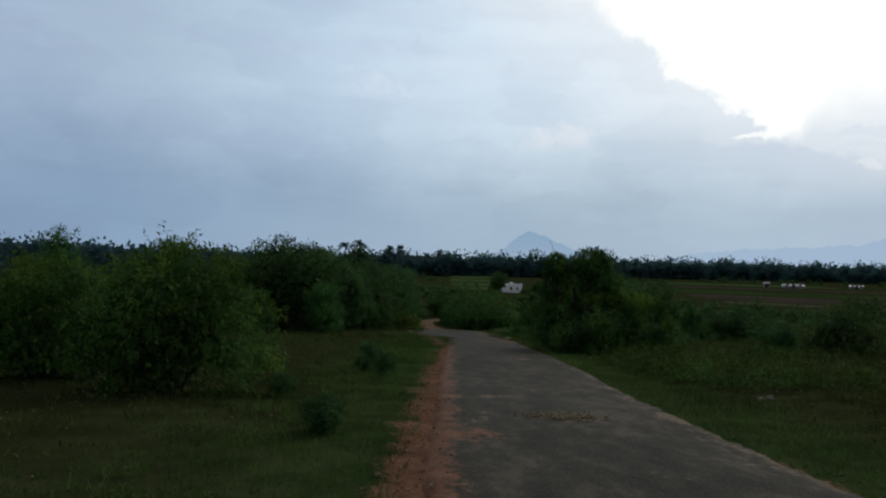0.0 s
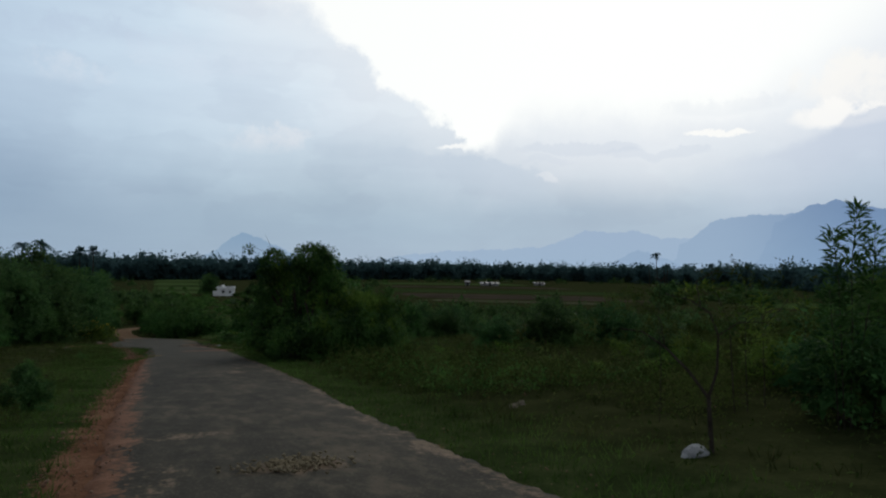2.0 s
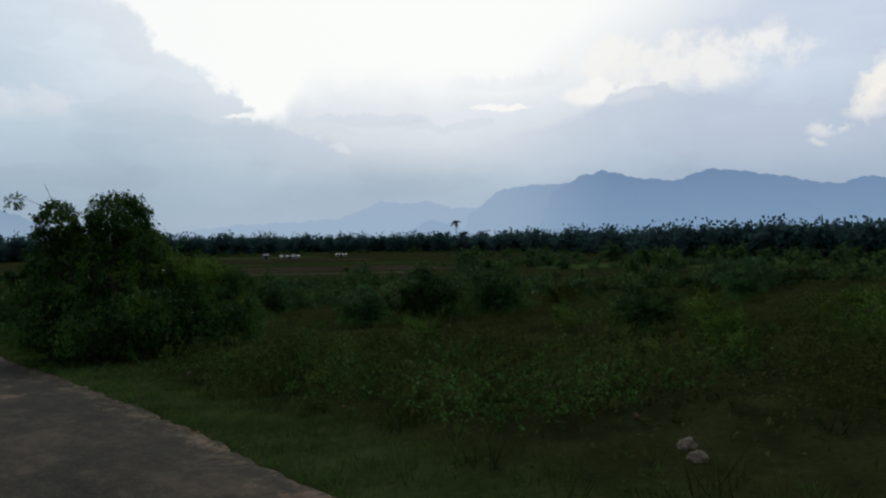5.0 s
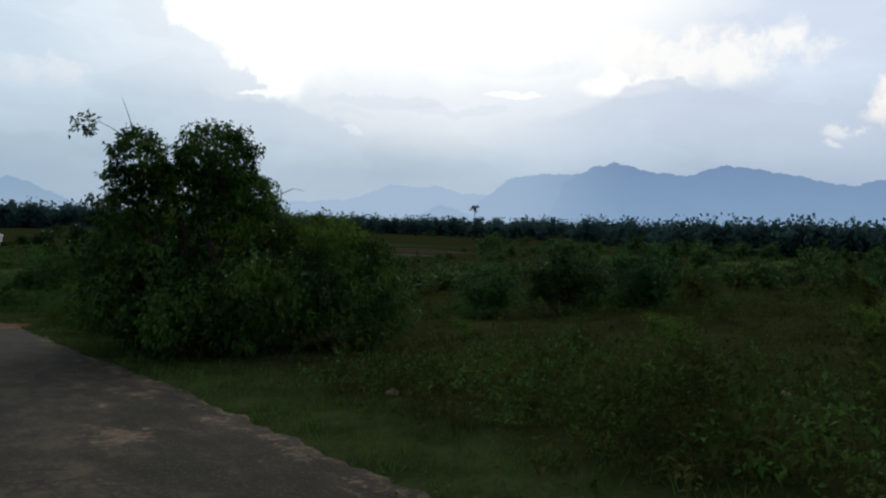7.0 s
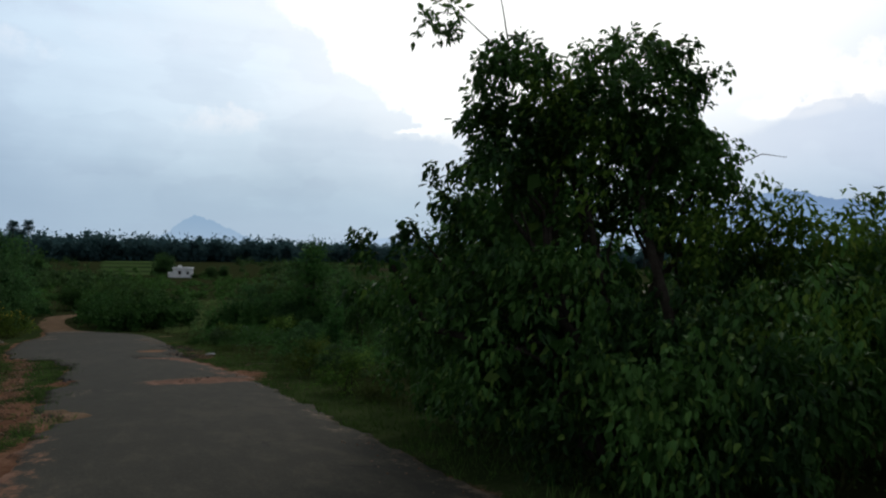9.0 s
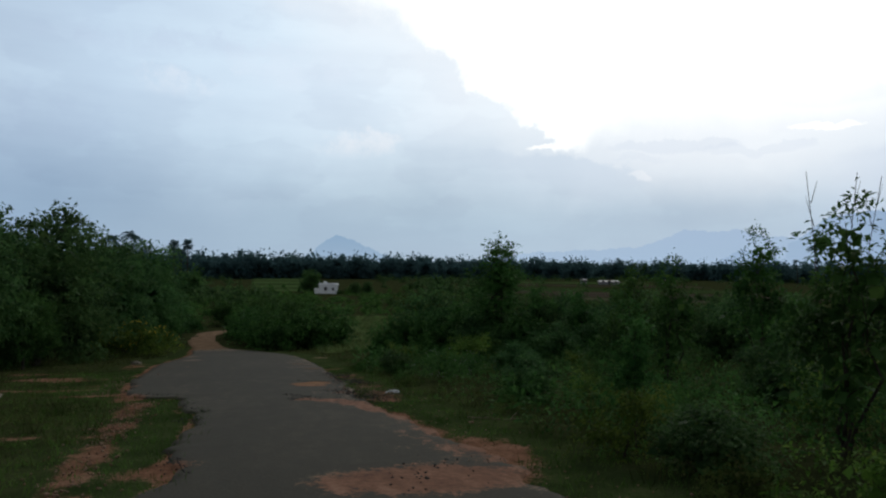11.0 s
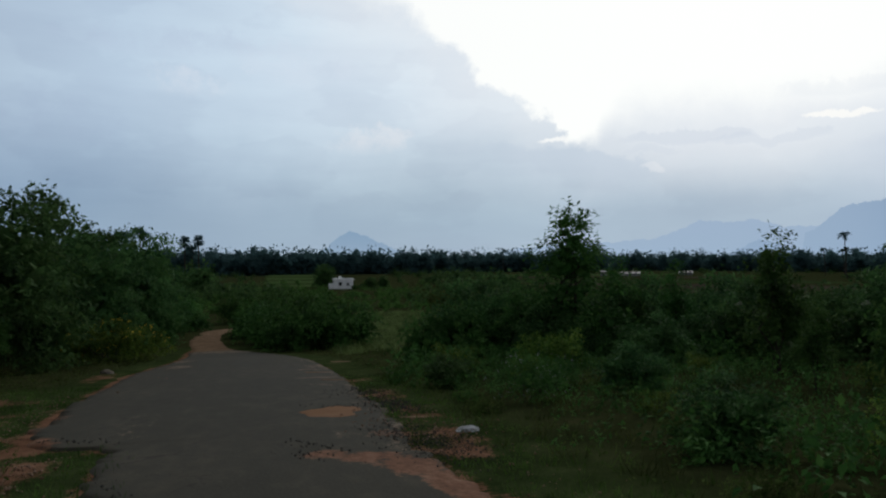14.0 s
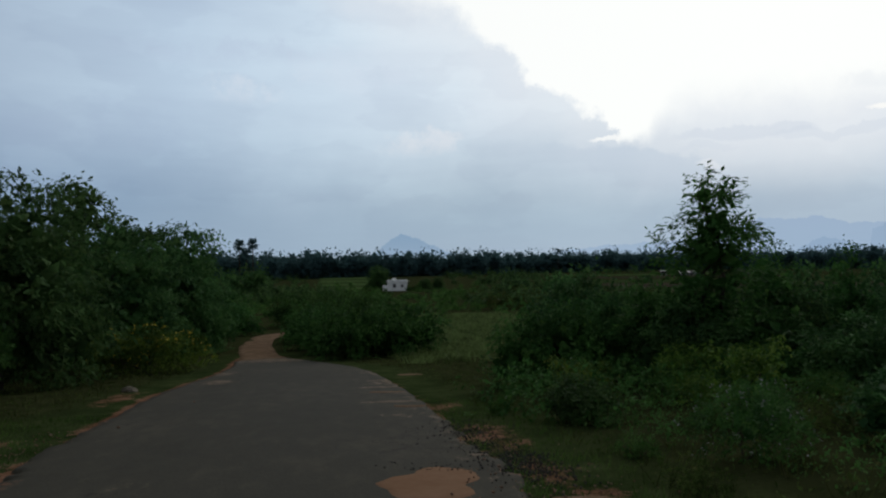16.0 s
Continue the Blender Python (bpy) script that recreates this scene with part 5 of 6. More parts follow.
v, t = crown_arrays([(-1.0, 0.1, 1.40, 0.5, 0.4, 0.10), (-0.6, 0.1, 1.72, 0.55, 0.4, 0.10), (-0.3, 0.2, 1.45, 0.5, 0.4, 0.09), (0.55, 0.1, 1.55, 0.5, 0.4, 0.12), (0.2, 0.1, 2.06, 0.35, 0.25, 0.07), (-0.95, 0.2, 1.78, 0.3, 0.3, 0.08), (0.85, 0.05, 1.95, 0.16, 0.16, 0.22)],
                    230, 8, 0.060, 41, 0.5, core=0.0, aspect=0.32, rough=0.4)
child("foliage", tris_mesh("foliage", v, t, LEAF_OLIVE), thorn)
stand(thorn, 6.3, 9.45, turn=-54)
stand(shoots("thorn_shoots", [([(0.45, 0, -0.05), (0.4, 0, 1.2), (0.42, 0, 2.22)], 130, 0.25), ([(1.5, 0, -0.05), (1.6, 0, 1.0), (1.62, 0, 1.85)], 170, 0.25), ([(0.9, 0.1, -0.05), (0.75, 0, 1.2), (0.7, 0, 1.95)], 130, 0.25),
                              ([(0.2, 0, -0.05), (0.1, 0, 1.5), (-0.15, 0, 2.0), (-0.5, 0, 2.08), (-0.75, 0, 1.9)], 140, 0.25), ([(2.0, 0, -0.05), (2.1, 0, 1.0), (2.2, 0.1, 1.65)], 150, 0.25)],
             0.14, 37, LEAF_LIME, "arching yellow-green shoots with narrow leaves", "shrub"), 8.9, 11.9, s=1.1, sz=0.97)
flower_bush = plant("flowering_bush", [(0, 0, 0.95, 1.3, 1.0, 0.85), (1.2, 0.2, 0.7, 1.0, 0.9, 0.65), (-1.3, 0.1, 0.8, 1.1, 0.9, 0.7)], 1100, 6, 0.12, 42, LEAF_LIME, 0.05, 3, "rounded bush with scattered yellow flowers at the road bend", "bush", rough=0.2, clump=(12, 0.36))
v, t = crown_arrays([(0, 0, 1.15, 1.35, 1.05, 0.9), (1.2, 0.2, 0.85, 1.05, 0.95, 0.7), (-1.3, 0.1, 0.95, 1.15, 0.95, 0.75)], 70, 3, 0.10, 43, 0.0, inner=0.95, core=0.0, aspect=0.9, up_bias=0.8)
child("blossom", tris_mesh("blossom", v, t, PETAL), flower_bush, "small yellow flowers")
stand(flower_bush, -4.3, 80.0, turn=20)
pale_bush = plant("flowering_shrub", [(0, 0, 0.7, 0.9, 0.8, 0.55), (0.7, 0.1, 0.5, 0.6, 0.6, 0.4)], 560, 6, 0.075, 44, LEAF_DARK, 0.03, 3, "dark shrub with pale withered blossoms by the verge", "shrub", rough=0.3)
v, t = crown_arrays([(-0.1, -0.1, 0.75, 0.95, 0.85, 0.55), (0.7, 0.1, 0.5, 0.6, 0.6, 0.4)], 70, 3, 0.045, 45, 0.0, inner=0.95, core=0.0, aspect=0.7, up_bias=0.3)
child("blossom", tris_mesh("blossom", v, t, PALE_PETAL), pale_bush, "pale withered blossoms")
stand(pale_bush, 7.2, 57.6, s=0.72)
copy_thing(pale_bush, at(8.7, 59.4, 70, 0.8))



def stalk(x, y, points, twigs, label):
    """A bare dry stalk with a few side twigs."""
    root = tagged(new("dry_stalk"), label, "stalk", "dry stalks")
    child("stem", tris_mesh("stem", *limb(points, 0.006, 0.004, 5), BARK), root)
    for tw in twigs:
        child("twig", tris_mesh("twig", *limb(tw, 0.006, 0.002, 4), BARK), root)
    return stand(root, x, y)


stalk(7.3, 11.5, [(0, 0, -0.1), (0.03, 0, 0.8), (0.0, 0.03, 1.5), (0.02, 0, 2.1)], [[(0.02, 0, 2.08), (-0.05, 0.02, 2.13), (-0.12, 0.02, 2.11)], [(0.02, 0, 2.06), (0.08, 0, 2.12), (0.13, 0, 2.13)], [(0.02, 0, 1.3), (0.1, 0.05, 1.5)]], "thin bare dry stalk with a forked top")
for dx, dy, lean in ((0.0, 0.0, 0.15), (0.35, 0.1, 0.3), (-0.3, 0.1, -0.25)):
    stalk(8.9 + dx, 44.3 + dy, [(0, 0, -0.1), (0.02, 0, 1.5), (0.4 * lean, 0.03, 2.7), (lean, 0, 3.6)], [[(0.5 * lean, 0, 2.9), (0.5 * lean - 0.12, 0.02, 3.3)], [(0.7 * lean, 0, 3.2), (0.7 * lean + 0.1, 0, 3.5)]], "bare dry twig rising out of a shrub")

branch = tagged(new("fallen_branch"), "bare pale fallen branch lying on the verge", "branch")
child("stem", tris_mesh("stem", *limb([(-0.75, 0.1, 0.05), (-0.3, 0.0, 0.07), (0.2, 0.05, 0.05), (0.7, -0.1, 0.12)], 0.022, 0.008, 6), DRY), branch)
for tw in ([(-0.3, 0.0, 0.07), (-0.15, 0.25, 0.16), (0.05, 0.42, 0.14)], [(0.1, 0.05, 0.06), (0.25, -0.25, 0.12), (0.5, -0.4, 0.1)], [(0.4, 0.0, 0.08), (0.55, 0.15, 0.22), (0.65, 0.2, 0.36)], [(-0.5, 0.05, 0.06), (-0.6, -0.2, 0.12)]):
    child("twig", tris_mesh("twig", *limb(tw, 0.010, 0.003, 4), DRY), branch)
stand(branch, 5.9, 49.1, turn=-24, s=0.68)

# ---- grass, weeds and undergrowth ----
def tufts(x, y, height, blades, spread, seed, width):
    """Tufts of single blades, bent outward."""
    r = np.random.default_rng(seed)
    k = np.repeat(np.arange(len(x)), blades)
    n = len(k)
    a = r.uniform(0, 6.283, n)
    off = spread * np.sqrt(r.random(n))
    px, py = x[k] + off * np.cos(a), y[k] + off * np.sin(a)
    h = height[k] * r.uniform(0.5, 1.15, n)
    lean = r.uniform(0.15, 0.9, n) * h
    b = a + r.normal(0, 0.8, n)
    z = ground_array(px, py) - 0.01
    w = width * r.uniform(0.6, 1.3, n)
    s = r.uniform(0, 6.283, n)
    p0 = np.stack([px - w * np.cos(s), py - w * np.sin(s), z], 1)
    p1 = np.stack([px + w * np.cos(s), py + w * np.sin(s), z], 1)
    p2 = np.stack([px + lean * np.cos(b), py + lean * np.sin(b), z + h], 1)
    v = np.stack([p0, p1, p2], 1).reshape(-1, 3)
    return v, np.arange(3 * n).reshape(-1, 3)


def off_road(x, y, margin):
    l, r = np.interp(y, EDGE_TABLE[:, 1], EDGE_TABLE[:, 0]), np.interp(y, EDGE_TABLE[:, 3], EDGE_TABLE[:, 2])
    return (x < l - np.where((y > 38) & (y < 56), 0.0, 0.55) - margin) | (x > r + 0.25 + margin)


def field_of(n, x0, x1, y0, y1, seed, margin=0.0, patch=0.0):
    r = np.random.default_rng(seed)
    x, y = r.uniform(x0, x1, n), r.uniform(y0, y1, n)
    ok = off_road(x, y, margin) & (covered(x, y, RED_PATCHES) < 0.45 + 0.2 * r.normal(0, 1, n))
    if patch:
        ok &= wild(np.stack([x, y, 0 * x], 1), seed, patch) > r.normal(0, 0.35, n)
    return x[ok], y[ok], r


gx1, gy1, r = field_of(40000, -6, 8.5, 1, 66, 51, -0.25)
beside = np.maximum(np.interp(gy1, EDGE_TABLE[:, 1], EDGE_TABLE[:, 0]) - gx1, gx1 - np.interp(gy1, EDGE_TABLE[:, 3], EDGE_TABLE[:, 2]))
keep = beside < 1.9 + 0.5 * r.normal(0, 1, len(gx1)) + np.where(gx1 < 1, 1.6, 0.0)
gx1, gy1 = gx1[keep], gy1[keep]
v1 = tufts(gx1, gy1, 0.05 + 0.17 * r.random(len(gx1)) ** 3, 6, 0.10, 52, 0.006)
tagged(new("verge_grass", tris_mesh("verge_grass", *v1, GRASS)), "short green grass on the road verges", "grass", "", "stuff")
gx2, gy2, r = field_of(15000, -24, 44, 4, 84, 53, 0.9, 0.25)
v2 = tufts(gx2, gy2, r.uniform(0.12, 0.38, len(gx2)), 12, 0.2, 54, 0.008)
tagged(new("dry_weeds", tris_mesh("dry_weeds", *v2, DRYGRASS)), "tangled brownish dry weeds between the shrubs", "weeds", "", "stuff")
gx3, gy3, r = field_of(26000, -26, 46, 4, 84, 55, 1.0)
k = np.repeat(np.arange(len(gx3)), 6)
n = len(k)
hh = r.uniform(0.05, 0.40, len(gx3))[k] * r.random(n)
q = np.stack([gx3[k] + r.normal(0, 0.2, n), gy3[k] + r.normal(0, 0.2, n), 0 * hh], 1)
q[:, 2] = ground_array(q[:, 0], q[:, 1]) + 0.02 + hh
size = r.uniform(0.03, 0.085, n)
v3 = leaves(q, unit(r.normal(0, 1, (n, 3)) + np.array([0, 0, 0.2])), unit(np.array([0, 0, 1.0]) + 0.5 * r.normal(0, 1, (n, 3))), size, size * 0.5)
tagged(new("undergrowth", tris_mesh("undergrowth", *v3, LEAF_OLIVE)), "low leafy weeds covering the scrubland", "weeds", "", "stuff")
gx4, gy4, r = field_of(13000, 6, 38, 80, 150, 57)
v4 = tufts(gx4, gy4, r.uniform(0.2, 0.45, len(gx4)), 5, 0.3, 58, 0.05)
tagged(new("pasture_grass", tris_mesh("pasture_grass", *v4, PASTURE)), "pale green pasture on the lower slope", "grass", "", "stuff")


# ---- palms and far woods ----
def palm_arrays(seed, height=13.0, fronds=16, lean=0.05, length=3.1, fan=False):
    r = np.random.default_rng(seed)
    top = np.array([r.normal(0, lean * height), r.normal(0, lean * height), height])
    trunk = limb(bent((0, 0, -0.3), top, r, 0.02, 5), 0.22, 0.14, 5)
    vs, ts, at0 = [], [], 0
    for k in range(fronds):
        a = 2 * math.pi * k / fronds + r.normal(0, 0.2)
        up = r.uniform(-0.75, 1.15) if fan else r.uniform(-0.45, 1.0)
        out = np.array([math.cos(a), math.sin(a), 0])
        side = np.array([-math.sin(a), math.cos(a), 0])
        l = length * r.uniform(0.8, 1.15)
        s = np.linspace(0, 1, 7)
        sag = 0.1 if fan else 0.55 + 0.35 * up
        rib = top + out * (l * s * (1 - 0.45 * abs(up)))[:, None] + np.array([0, 0, 1.0]) * (l * (up * s - sag * s * s))[:, None]
        w = (1.2 * s ** 1.4 if fan else 0.95 * np.sin(np.pi * (0.12 + 0.86 * s))) + 0.05
        for i in range(6):
            for sg in (-1, 1):
                p0, p1 = rib[i], rib[i + 1]
                tip = (p0 + p1) / 2 + sg * side * w[i] + np.array([0, 0, -0.5 * w[i]]) + 0.2 * out
                vs += [p0, p1, tip]
                ts.append((at0, at0 + 1, at0 + 2))
                at0 += 3
    return trunk, (np.array(vs), np.array(ts))


def palm(seed, x, y, height, label, name="coconut_palm", group="palms on the plain", **kw):
    root = tagged(new(name), label, "palm", group)
    tr, cr = palm_arrays(seed, height, **kw)
    child("trunk", tris_mesh("trunk", *tr, BARK), root)
    child("crown", tris_mesh("crown", *cr, LEAF_HAZED), root)
    return stand(root, x, y)


for i, (x, y, h) in enumerate([(-16.4, 276, 14.2), (-20.7, 279, 13.9), (-18.8, 283, 11.5)]):
    palm(60 + i, x, y, h, "palmyra palm with a round stiff fan-leaved head", "palmyra_palm", "palmyra palms", fronds=60, lean=0.01, length=1.9, fan=True)
for i, (x, y, h, ln) in enumerate([(-29, 248, 16.3, 4.2), (-36, 262, 15.6, 4.0), (220, 271, 17.5, 3.4), (92, 500, 14.5, 4.5), (150, 470, 15.0, 4.2), (255, 320, 12.5, 2.4), (262, 316, 12.0, 2.2), (268, 322, 13.0, 2.4), (280, 300, 13.5, 2.2), (330, 300, 14.0, 2.6)]):
    palm(70 + i, x, y, h, "tall coconut palm on the plain", length=ln)


def wood(name, spots, seed, label, mat):
    """Far woods of palms and broad crowns as one mass."""
    r = np.random.default_rng(seed)
    kinds = [joined(palm_arrays(s, 12.2, 26, 0.03, 3.3)) for s in range(40, 46)]
    crowns = [crown_arrays([(0, 0, 7.0, 3.8, 3.8, 3.4), (2.4, 1, 3.6, 3.6, 3.2, 3.6), (-2.4, -1, 3.4, 3.6, 3.2, 3.4)], 95, 3, 1.5, s, aspect=0.75, core=0.8, rough=0.2) for s in range(3)]
    parts = []
    for x, y, s, broad in spots:
        v, t = (crowns if broad else kinds)[r.integers(3 if broad else 6)]
        a = r.uniform(0, 6.28)
        c, sn = math.cos(a), math.sin(a)
        q = v @ np.array([[c, sn, 0], [-sn, c, 0], [0, 0, 1]]) * np.array([s, s, s * r.uniform(0.85, 1.15)])
        parts.append((q + np.array([x, y, ground_z(x, y)]), t))
    v, t = joined(parts)
    return tagged(new(name, tris_mesh(name, v, t, mat)), label, "woods", "", "stuff")


R = random.Random(5)
spots = []
for i in range(980):
    a = -42 + 130 * i / 980 + R.uniform(-0.5, 0.5)
    near = np.interp(a, (-42, -5, 10, 28, 45, 55, 88), (300, 450, 500, 600, 480, 330, 270))
    broad = i % 8 < 7
    d = near * R.uniform(1.0, 1.12 if broad else 1.3)
    t = math.radians(a)
    spots.append((d * math.sin(t), d * math.cos(t), R.uniform(0.78, 1.03) * (1.30 if broad else 1.02) * float(np.interp(a, (20, 34), (1.0, 0.9))), broad))
wood("far_palm_woods", spots, 9, "dark hazy belt of coconut palms and trees on the plain", LEAF_HAZED)
spots = []
for i in range(150):
    a, d = R.uniform(-24, 80), R.uniform(190, 330)
    if -2 < a < 12 or 17 < a < 39:
        continue
    t = math.radians(a)
    spots.append((d * math.sin(t), d * math.cos(t), R.uniform(0.3, 0.6), True))
wood("plain_trees", spots, 10, "scattered dark trees among the fields of the plain", LEAF_SHADE)


# ---- fields ----
def field(name, x0, x1, y0, y1, mat, label, skew=0.0):
    """A crop field, as a low raised bed that follows the plain, with a bund round it."""
    nx, ny = 12, 6
    verts, faces = [], []
    for j in range(ny + 1):
        for i in range(nx + 1):
            x = x0 + (x1 - x0) * i / nx
            y = y0 + (y1 - y0) * j / ny + skew * (x - x0)
            rim = i in (0, nx) or j in (0, ny)
            verts.append((x, y, ground_z(x, y) + (-0.2 if rim else 0.35)))
    for j in range(ny):
        for i in range(nx):
            a = j * (nx + 1) + i
            faces.append((a, a + 1, a + nx + 2, a + nx + 1))
    return tagged(new(name, mesh_of(name, verts, faces, mat)), label, "field", "", "structure")


for k, (y0, y1) in enumerate([(266, 280), (286, 300), (308, 330), (338, 352), (364, 392), (400, 430), (440, 480)]):
    field("field_strip", 0.008 * y0, 0.095 * y0, y0, y1, FIELD_DARK if k % 2 else FIELD_GREEN, "narrow dark green crop strip on the plain" if k % 2 else "narrow bright green paddy strip on the plain")
field("field_pale", 82, 128, 206, 216, FIELD_PALE, "pale stubble strip on the plain", -0.72)
field("field_brown", 86, 156, 226, 272, FIELD_BROWN, "brown ploughed field on the plain", -0.66)
field("field_dark", 92, 190, 282, 318, FIELD_DARK, "dark green crop field on the plain", -0.6)
field("field_thin", 112, 200, 345, 362, FIELD_BROWN, "thin brown strip of earth on the plain", -0.5)
field("field_green", 120, 210, 400, 425, FIELD_GREEN, "thin green strip of crops on the plain", -0.4)
field("field_right", 190, 250, 110, 135, FIELD_GREEN, "pale green field before the woods")
field("field_right_far", 165, 200, 150, 172, FIELD_GREEN, "pale green field before the woods")


# ---- farmhouses ----
def box(name, x0, x1, y0, y1, z0, z1, mat, parent, bevel=0.03, label=""):
    bm = bmesh.new()
    bmesh.ops.create_cube(bm, size=1.0)
    for v in bm.verts:
        v.co = ((x0 + x1) / 2 + v.co.x * (x1 - x0), (y0 + y1) / 2 + v.co.y * (y1 - y0), (z0 + z1) / 2 + v.co.z * (z1 - z0))
    if bevel:
        bmesh.ops.bevel(bm, geom=bm.edges[:], offset=bevel, segments=1, affect="EDGES")
    me = bpy.data.meshes.new(name)
    bm.to_mesh(me)
    bm.free()
    me.materials.append(mat)
    return child(name, me, parent, label)


house = tagged(new("farmhouse"), "small white flat-roofed farmhouse with parapet and roof tank", "house")
box("wall", -3.3, 3.5, -3, 3, -0.6, 3.2, WHITE, house)
box("roof_slab", -3.7, 3.9, -3.5, 3.3, 3.2, 3.4, WHITE, house)
box("parapet", -3.3, 3.5, -3.0, -2.8, 3.4, 3.85, WHITE, house)
box("parapet", -3.3, -3.1, -2.8, 2.8, 3.4, 3.85, WHITE, house)
box("parapet", 3.3, 3.5, -2.8, 2.8, 3.4, 3.85, WHITE, house)
tank = box("water_tank", -1.7, -0.5, 0, 1.2, 3.4, 4.4, WHITE, house)
box("lid", -1.4, -0.8, 0.3, 0.9, 4.4, 4.5, ROOF, tank, 0.02)
for x0, x1, z1 in ((-1.4, -0.4, 2.4), (1.4, 2.2, 2.2)):
    pane = box("window", x0, x1, -3.06, -2.9, 1.2, z1, DARK, house, 0)
    box("sill", x0 - 0.1, x1 + 0.1, -3.18, -2.98, 1.1, 1.2, WHITE, pane, 0.01)
    box("sunshade", x0 - 0.15, x1 + 0.15, -3.4, -2.98, z1 + 0.05, z1 + 0.13, WHITE, pane, 0.01)
box("side_wing", -5.0, -3.3, -2.4, 1.5, -0.6, 1.9, WHITE, house)
stand(house, 24.9, 249, turn=-8, s=0.80)


def shed(x, y, length, depth, h, label, wall=DULL_WALL, turn=0.0):
    """A long low shed with a pitched sheet roof, a door and windows."""
    root = tagged(new("shed"), label, "shed", "sheds on the plain")
    box("wall", -length / 2, length / 2, -depth / 2, depth / 2, -0.4, h, wall, root)
    v = [(sx * (length / 2 + 0.4), sy * (depth / 2 + 0.4), h) for sx in (-1, 1) for sy in (-1, 1)] + [(-length / 2 - 0.4, 0, h + 0.9), (length / 2 + 0.4, 0, h + 0.9)]
    child("roof", mesh_of("roof", v, [(0, 2, 5, 4), (1, 4, 5, 3), (0, 4, 1), (2, 3, 5), (0, 1, 3, 2)], ROOF), root)
    box("door", -0.6, 0.6, -depth / 2 - 0.06, -depth / 2 + 0.05, 0, 2.0, DARK, root, 0)
    for k in (-0.3, 0.3):
        box("window", length * k - 0.5, length * k + 0.5, -depth / 2 - 0.06, -depth / 2 + 0.05, 1.2, 2.0, DARK, root, 0)
    return stand(root, x, y, turn=turn)


shed(180, 366, 10, 5, 1.2, "long white shed with a grey roof among the fields", turn=-20)
shed(169, 372, 2.6, 3, 1.9, "small white pump house among the fields", turn=-20)
shed(217, 374, 6, 5, 1.1, "white shed with a pale roof beside trees", turn=-25)



# ---- patches, rubble and litter on and beside the road ----
blob("mud_puddle", 3.38, 57.4, 0.62, 0.80, PUDDLE, 98, 0.006, 0.004, "orange mud puddle in a pothole", "puddle", 0.0)
blob("sand_pit", 0.75, 40.3, 0.42, 0.75, PALE_SOIL, 99, 0.006, 0.010, "sandy hollow eaten into the asphalt edge", "soil patch", 10.0)
for i, (x, y, rx, ry) in enumerate([(4.1, 64.55, 0.46, 0.15), (5.3, 74.2, 0.55, 0.3), (3.9, 67.8, 0.55, 0.16), (4.75, 56.5, 0.36, 0.12)]):
    blob("sand_drift", x, y, rx, ry, PALE_SOIL, 120 + i, 0.006, 0.010, "pale sand washed over the broken road edge", "soil patch", -12.0)



def pebbles(spots, seed):
    """Many small angular stones as one mass."""
    r = np.random.default_rng(seed)
    base = np.array([(1, 0, 0), (-1, 0, 0), (0, 1, 0), (0, -1, 0), (0, 0, 1), (0, 0, -1)], float)
    tri = np.array([(0, 2, 4), (2, 1, 4), (1, 3, 4), (3, 0, 4), (2, 0, 5), (1, 2, 5), (3, 1, 5), (0, 3, 5)])
    parts = []
    for x, y, s in spots:
        v = base * s * r.uniform(0.5, 1.2, (6, 3)) * np.array([1, 1, 0.7])
        a = r.uniform(0, 6.28)
        v = v @ np.array([[math.cos(a), math.sin(a), 0], [-math.sin(a), math.cos(a), 0], [0, 0, 1]])
        parts.append((v + np.array([x, y, road_z(x, y) + 0.02 + 0.3 * s]), tri))
    return joined(parts)


GRAVEL = rough_material("reddish_gravel", [(0.10, 0.06, 0.04), (0.18, 0.115, 0.08), (0.28, 0.21, 0.16)], 3.0, 30.0, 0.5, 0.9)
r = np.random.default_rng(90)
stones = [(r.normal(-0.3, 0.22), r.uniform(2, 34), r.uniform(0.008, 0.03)) for _ in range(900)]
stones += [(float(np.interp(y, EDGE_TABLE[:, 1], EDGE_TABLE[:, 0])) - 0.5 + r.normal(0, 0.22), y, r.uniform(0.01, 0.03)) for y in r.uniform(56, 64, 200)]
stones += [(float(np.interp(y, (39, 44.5, 53.4), (-0.08, -0.27, -0.66))) + r.normal(0, 0.22), y, r.uniform(0.006, 0.034)) for y in r.uniform(38.5, 54.5, 900)]
stones += [(r.normal(4.15, 0.2), r.uniform(2, 36), r.uniform(0.006, 0.02)) for _ in range(350)]
stones += [(r.normal(4.9, 0.35), r.uniform(42, 60), r.uniform(0.006, 0.024)) for _ in range(350)]
stones += [(r.normal(4.6, 0.45), r.normal(55.5, 1.6), r.uniform(0.008, 0.030)) for _ in range(350)]
stones += [(r.uniform(5, 10) if k % 2 else r.uniform(-6, -0.5), r.uniform(4, 70), r.uniform(0.01, 0.05)) for k in range(70)]
tagged(new("gravel", tris_mesh("gravel", *pebbles(stones, 91), GRAVEL)), "loose gravel and broken stones along the road", "gravel", "", "stuff")


RUBBLE = rough_material("pale_broken_stone", [(0.12, 0.10, 0.065), (0.19, 0.16, 0.105), (0.27, 0.235, 0.165)], 4.0, 30.0, 0.5, 0.9)
CINDER = rough_material("dark_road_metal", [(0.025, 0.025, 0.024), (0.045, 0.044, 0.042), (0.075, 0.072, 0.068)], 4.0, 30.0, 0.5, 0.9)
rubble = [(r.normal(1.86, 0.26), r.normal(10.5, 0.2), r.uniform(0.012, 0.04)) for _ in range(330)]
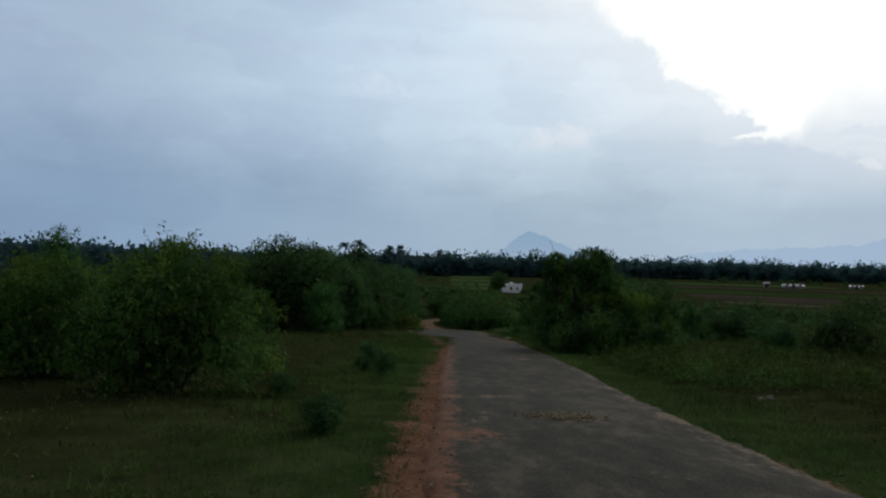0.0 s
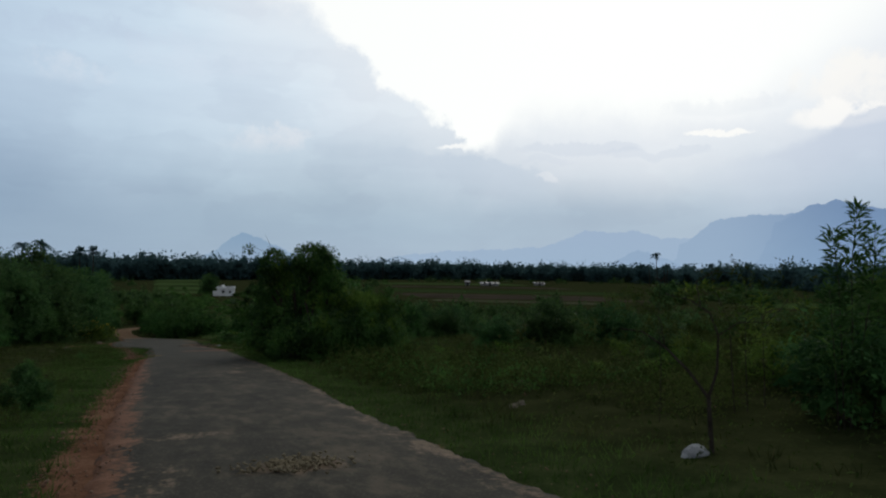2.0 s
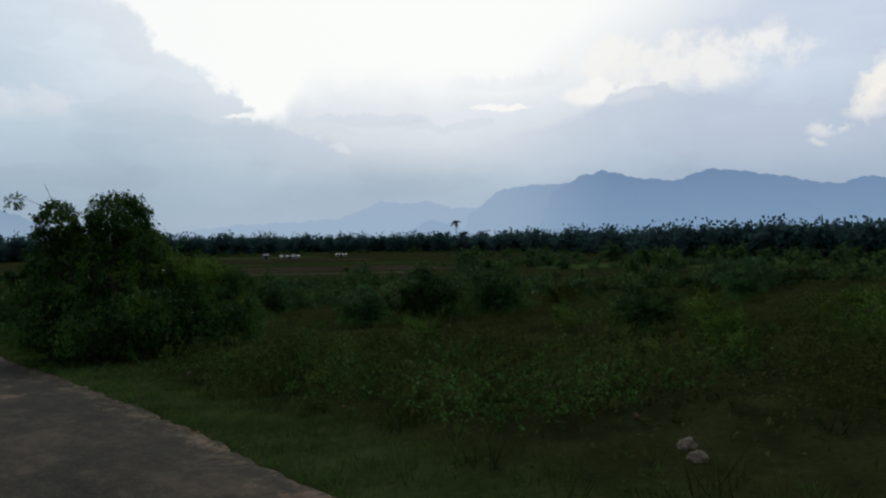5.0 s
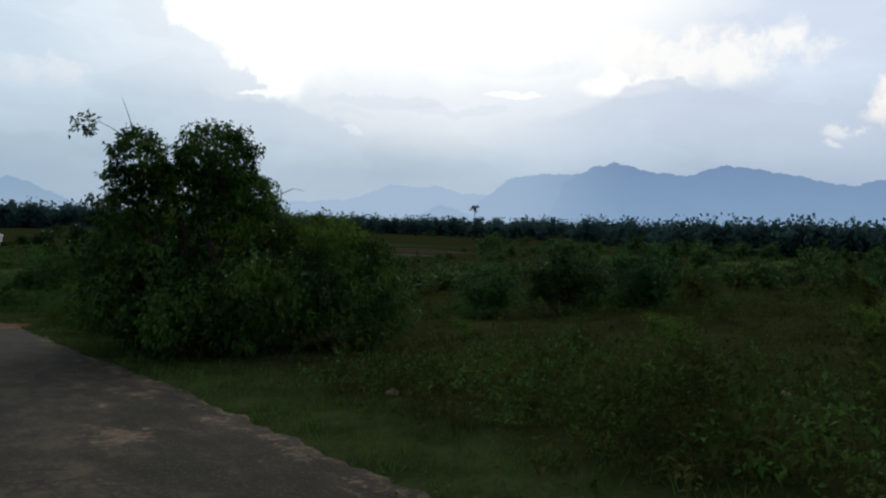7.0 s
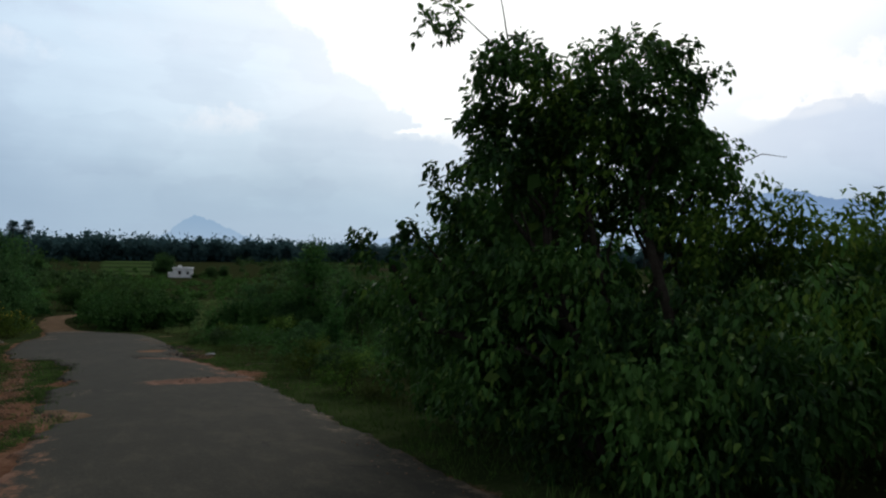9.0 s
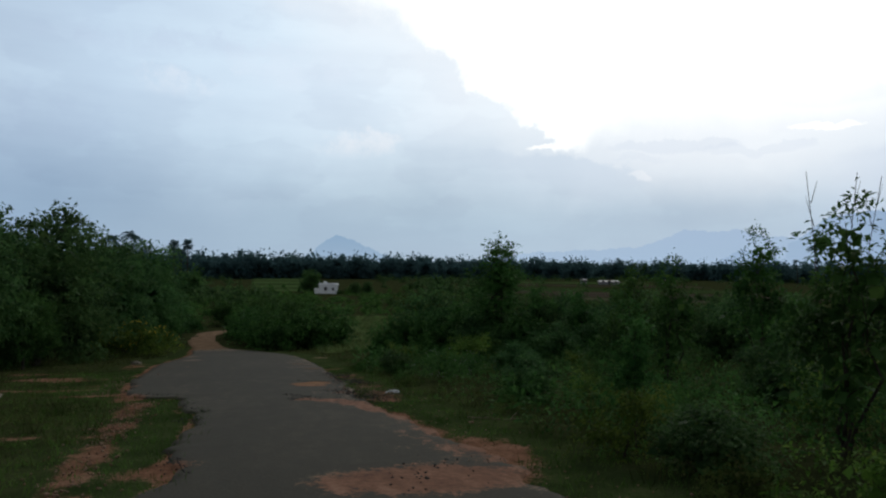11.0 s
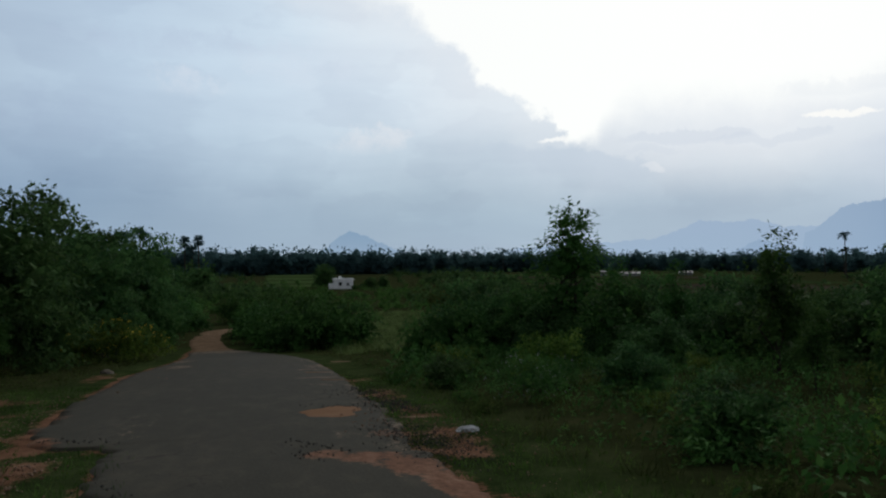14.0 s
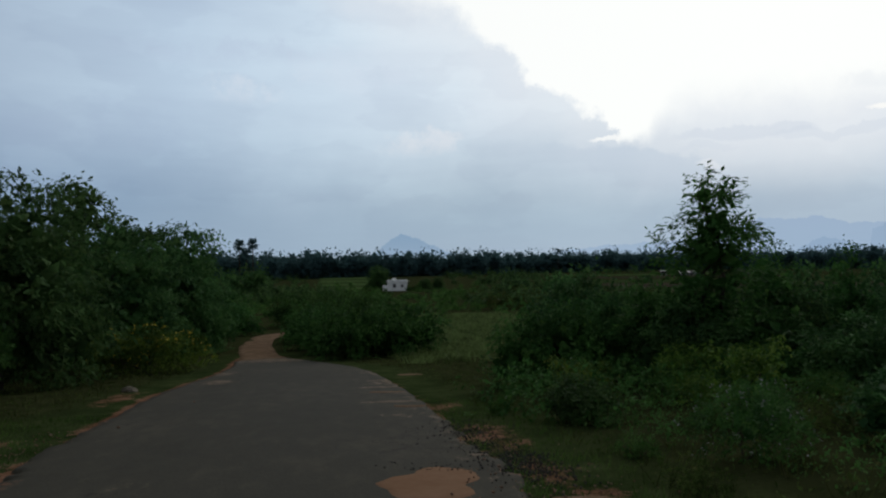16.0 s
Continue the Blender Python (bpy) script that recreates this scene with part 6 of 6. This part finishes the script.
tagged(new("rubble", tris_mesh("rubble", *pebbles(rubble, 92), RUBBLE)), "patch of broken pale stone in the asphalt", "gravel", "", "stuff")
# dark crumbs stand in for the shadow below the raised, broken asphalt edge
chunks = []
for x0, y0, x1, y1, wide in ((-1.0, 55.7, 0.15, 55.25, 0.06), (0.2, 53.0, 0.8, 51.5, 0.09), (0.58, 46.9, 0.9, 45.5, 0.09), (0.5, 40.6, 0.86, 39.8, 0.12), (2.55, 54.3, 3.15, 53.3, 0.05), (2.5, 53.7, 2.85, 52.7, 0.14), (3.1, 44.0, 3.9, 45.2, 0.2), (0.4, 51.0, 0.75, 50.2, 0.1), (3.0, 58.3, 3.9, 58.0, 0.07)):
    for k in range(45):
        u = r.random()
        chunks.append((x0 + u * (x1 - x0) + r.normal(0, 0.9 * wide), y0 + u * (y1 - y0) + r.normal(0, 1.6 * wide), r.uniform(0.006, 0.024)))
tagged(new("asphalt_crumbs", tris_mesh("asphalt_crumbs", *pebbles(chunks, 94), CINDER)), "dark broken crumbs added as the shadow line along the ragged asphalt edge", "gravel", "", "stuff")
metal = [(r.normal(4.6, 0.26), r.normal(58.2, 0.6), r.uniform(0.008, 0.024)) for _ in range(900)] + [(r.normal(4.45, 0.32), r.normal(53.4, 0.7), r.uniform(0.006, 0.022)) for _ in range(600)]
metal += [(r.normal(4.6, 0.3), r.normal(60.6, 0.9), r.uniform(0.006, 0.024)) for _ in range(600)] + [(r.normal(4.25, 0.3), r.normal(54.6, 0.6), r.uniform(0.006, 0.022)) for _ in range(500)]
tagged(new("road_metal", tris_mesh("road_metal", *pebbles(metal, 93), CINDER)), "dark crushed stone spilled at the road edge", "gravel", "", "stuff")


def lump(name, x, y, sx, sy, sz, seed, mat, label, category, turn=0.0):
    """A rough stone or crumpled sack, half settled into the ground."""
    bm = bmesh.new()
    bmesh.ops.create_icosphere(bm, subdivisions=3, radius=1.0)
    for v in bm.verts:
        n = noise.fractal(v.co * 1.4 + Vector((seed, seed * 2, 0)), 0.9, 2.0, 4)
        v.co = v.co * (1 + 0.32 * n)
        v.co = Vector((v.co.x * sx, v.co.y * sy, max(-0.25, v.co.z) * sz))
    me = bpy.data.meshes.new(name)
    bm.to_mesh(me)
    bm.free()
    me.materials.append(mat)
    ob = tagged(new(name, me), label, category)
    ob.matrix_basis = Matrix.Translation((x, y, road_z(x, y) + 0.05 * sz)) @ Matrix.Rotation(radians(turn), 4, "Z")
    return ob


SACK = rough_material("dirty_white_plastic", [(0.18, 0.19, 0.20), (0.29, 0.30, 0.31), (0.40, 0.41, 0.42)], 5.0, 30.0, 0.6, 0.5)
lump("sack", 6.05, 9.38, 0.21, 0.11, 0.11, 3, SACK, "crumpled dirty white sack lying in the grass", "sack", 15)
lump("sack", 5.15, 54.7, 0.2, 0.16, 0.07, 5, SACK, "crumpled pale rubbish at the road edge", "litter", 40)
for i, (x, y, s, lab) in enumerate([(9.45, 22.4, 0.13, "pale stone among dry weeds"), (6.66, 14.45, 0.10, "pale stone among dry weeds"), (6.35, 14.15, 0.10, "reddish stone among dry weeds"), (-4.4, 57.0, 0.2, "pale stone on the grassy verge"),
                                    (-4.0, 55.2, 0.12, "pale stone on the grassy verge"), (-3.2, 72.0, 0.22, "flat pale stone on the grassy verge"), (-4.8, 52.5, 0.12, "pale stone on the grassy verge"), (8.3, 17.5, 0.1, "pale stone among dry weeds"), (6.4, 26.0, 0.1, "pale stone among dry weeds")]):
    lump("stone", x, y, s, s * 0.8, s * 0.7, 10 + i, STONE, lab, "stone", 30 * i)
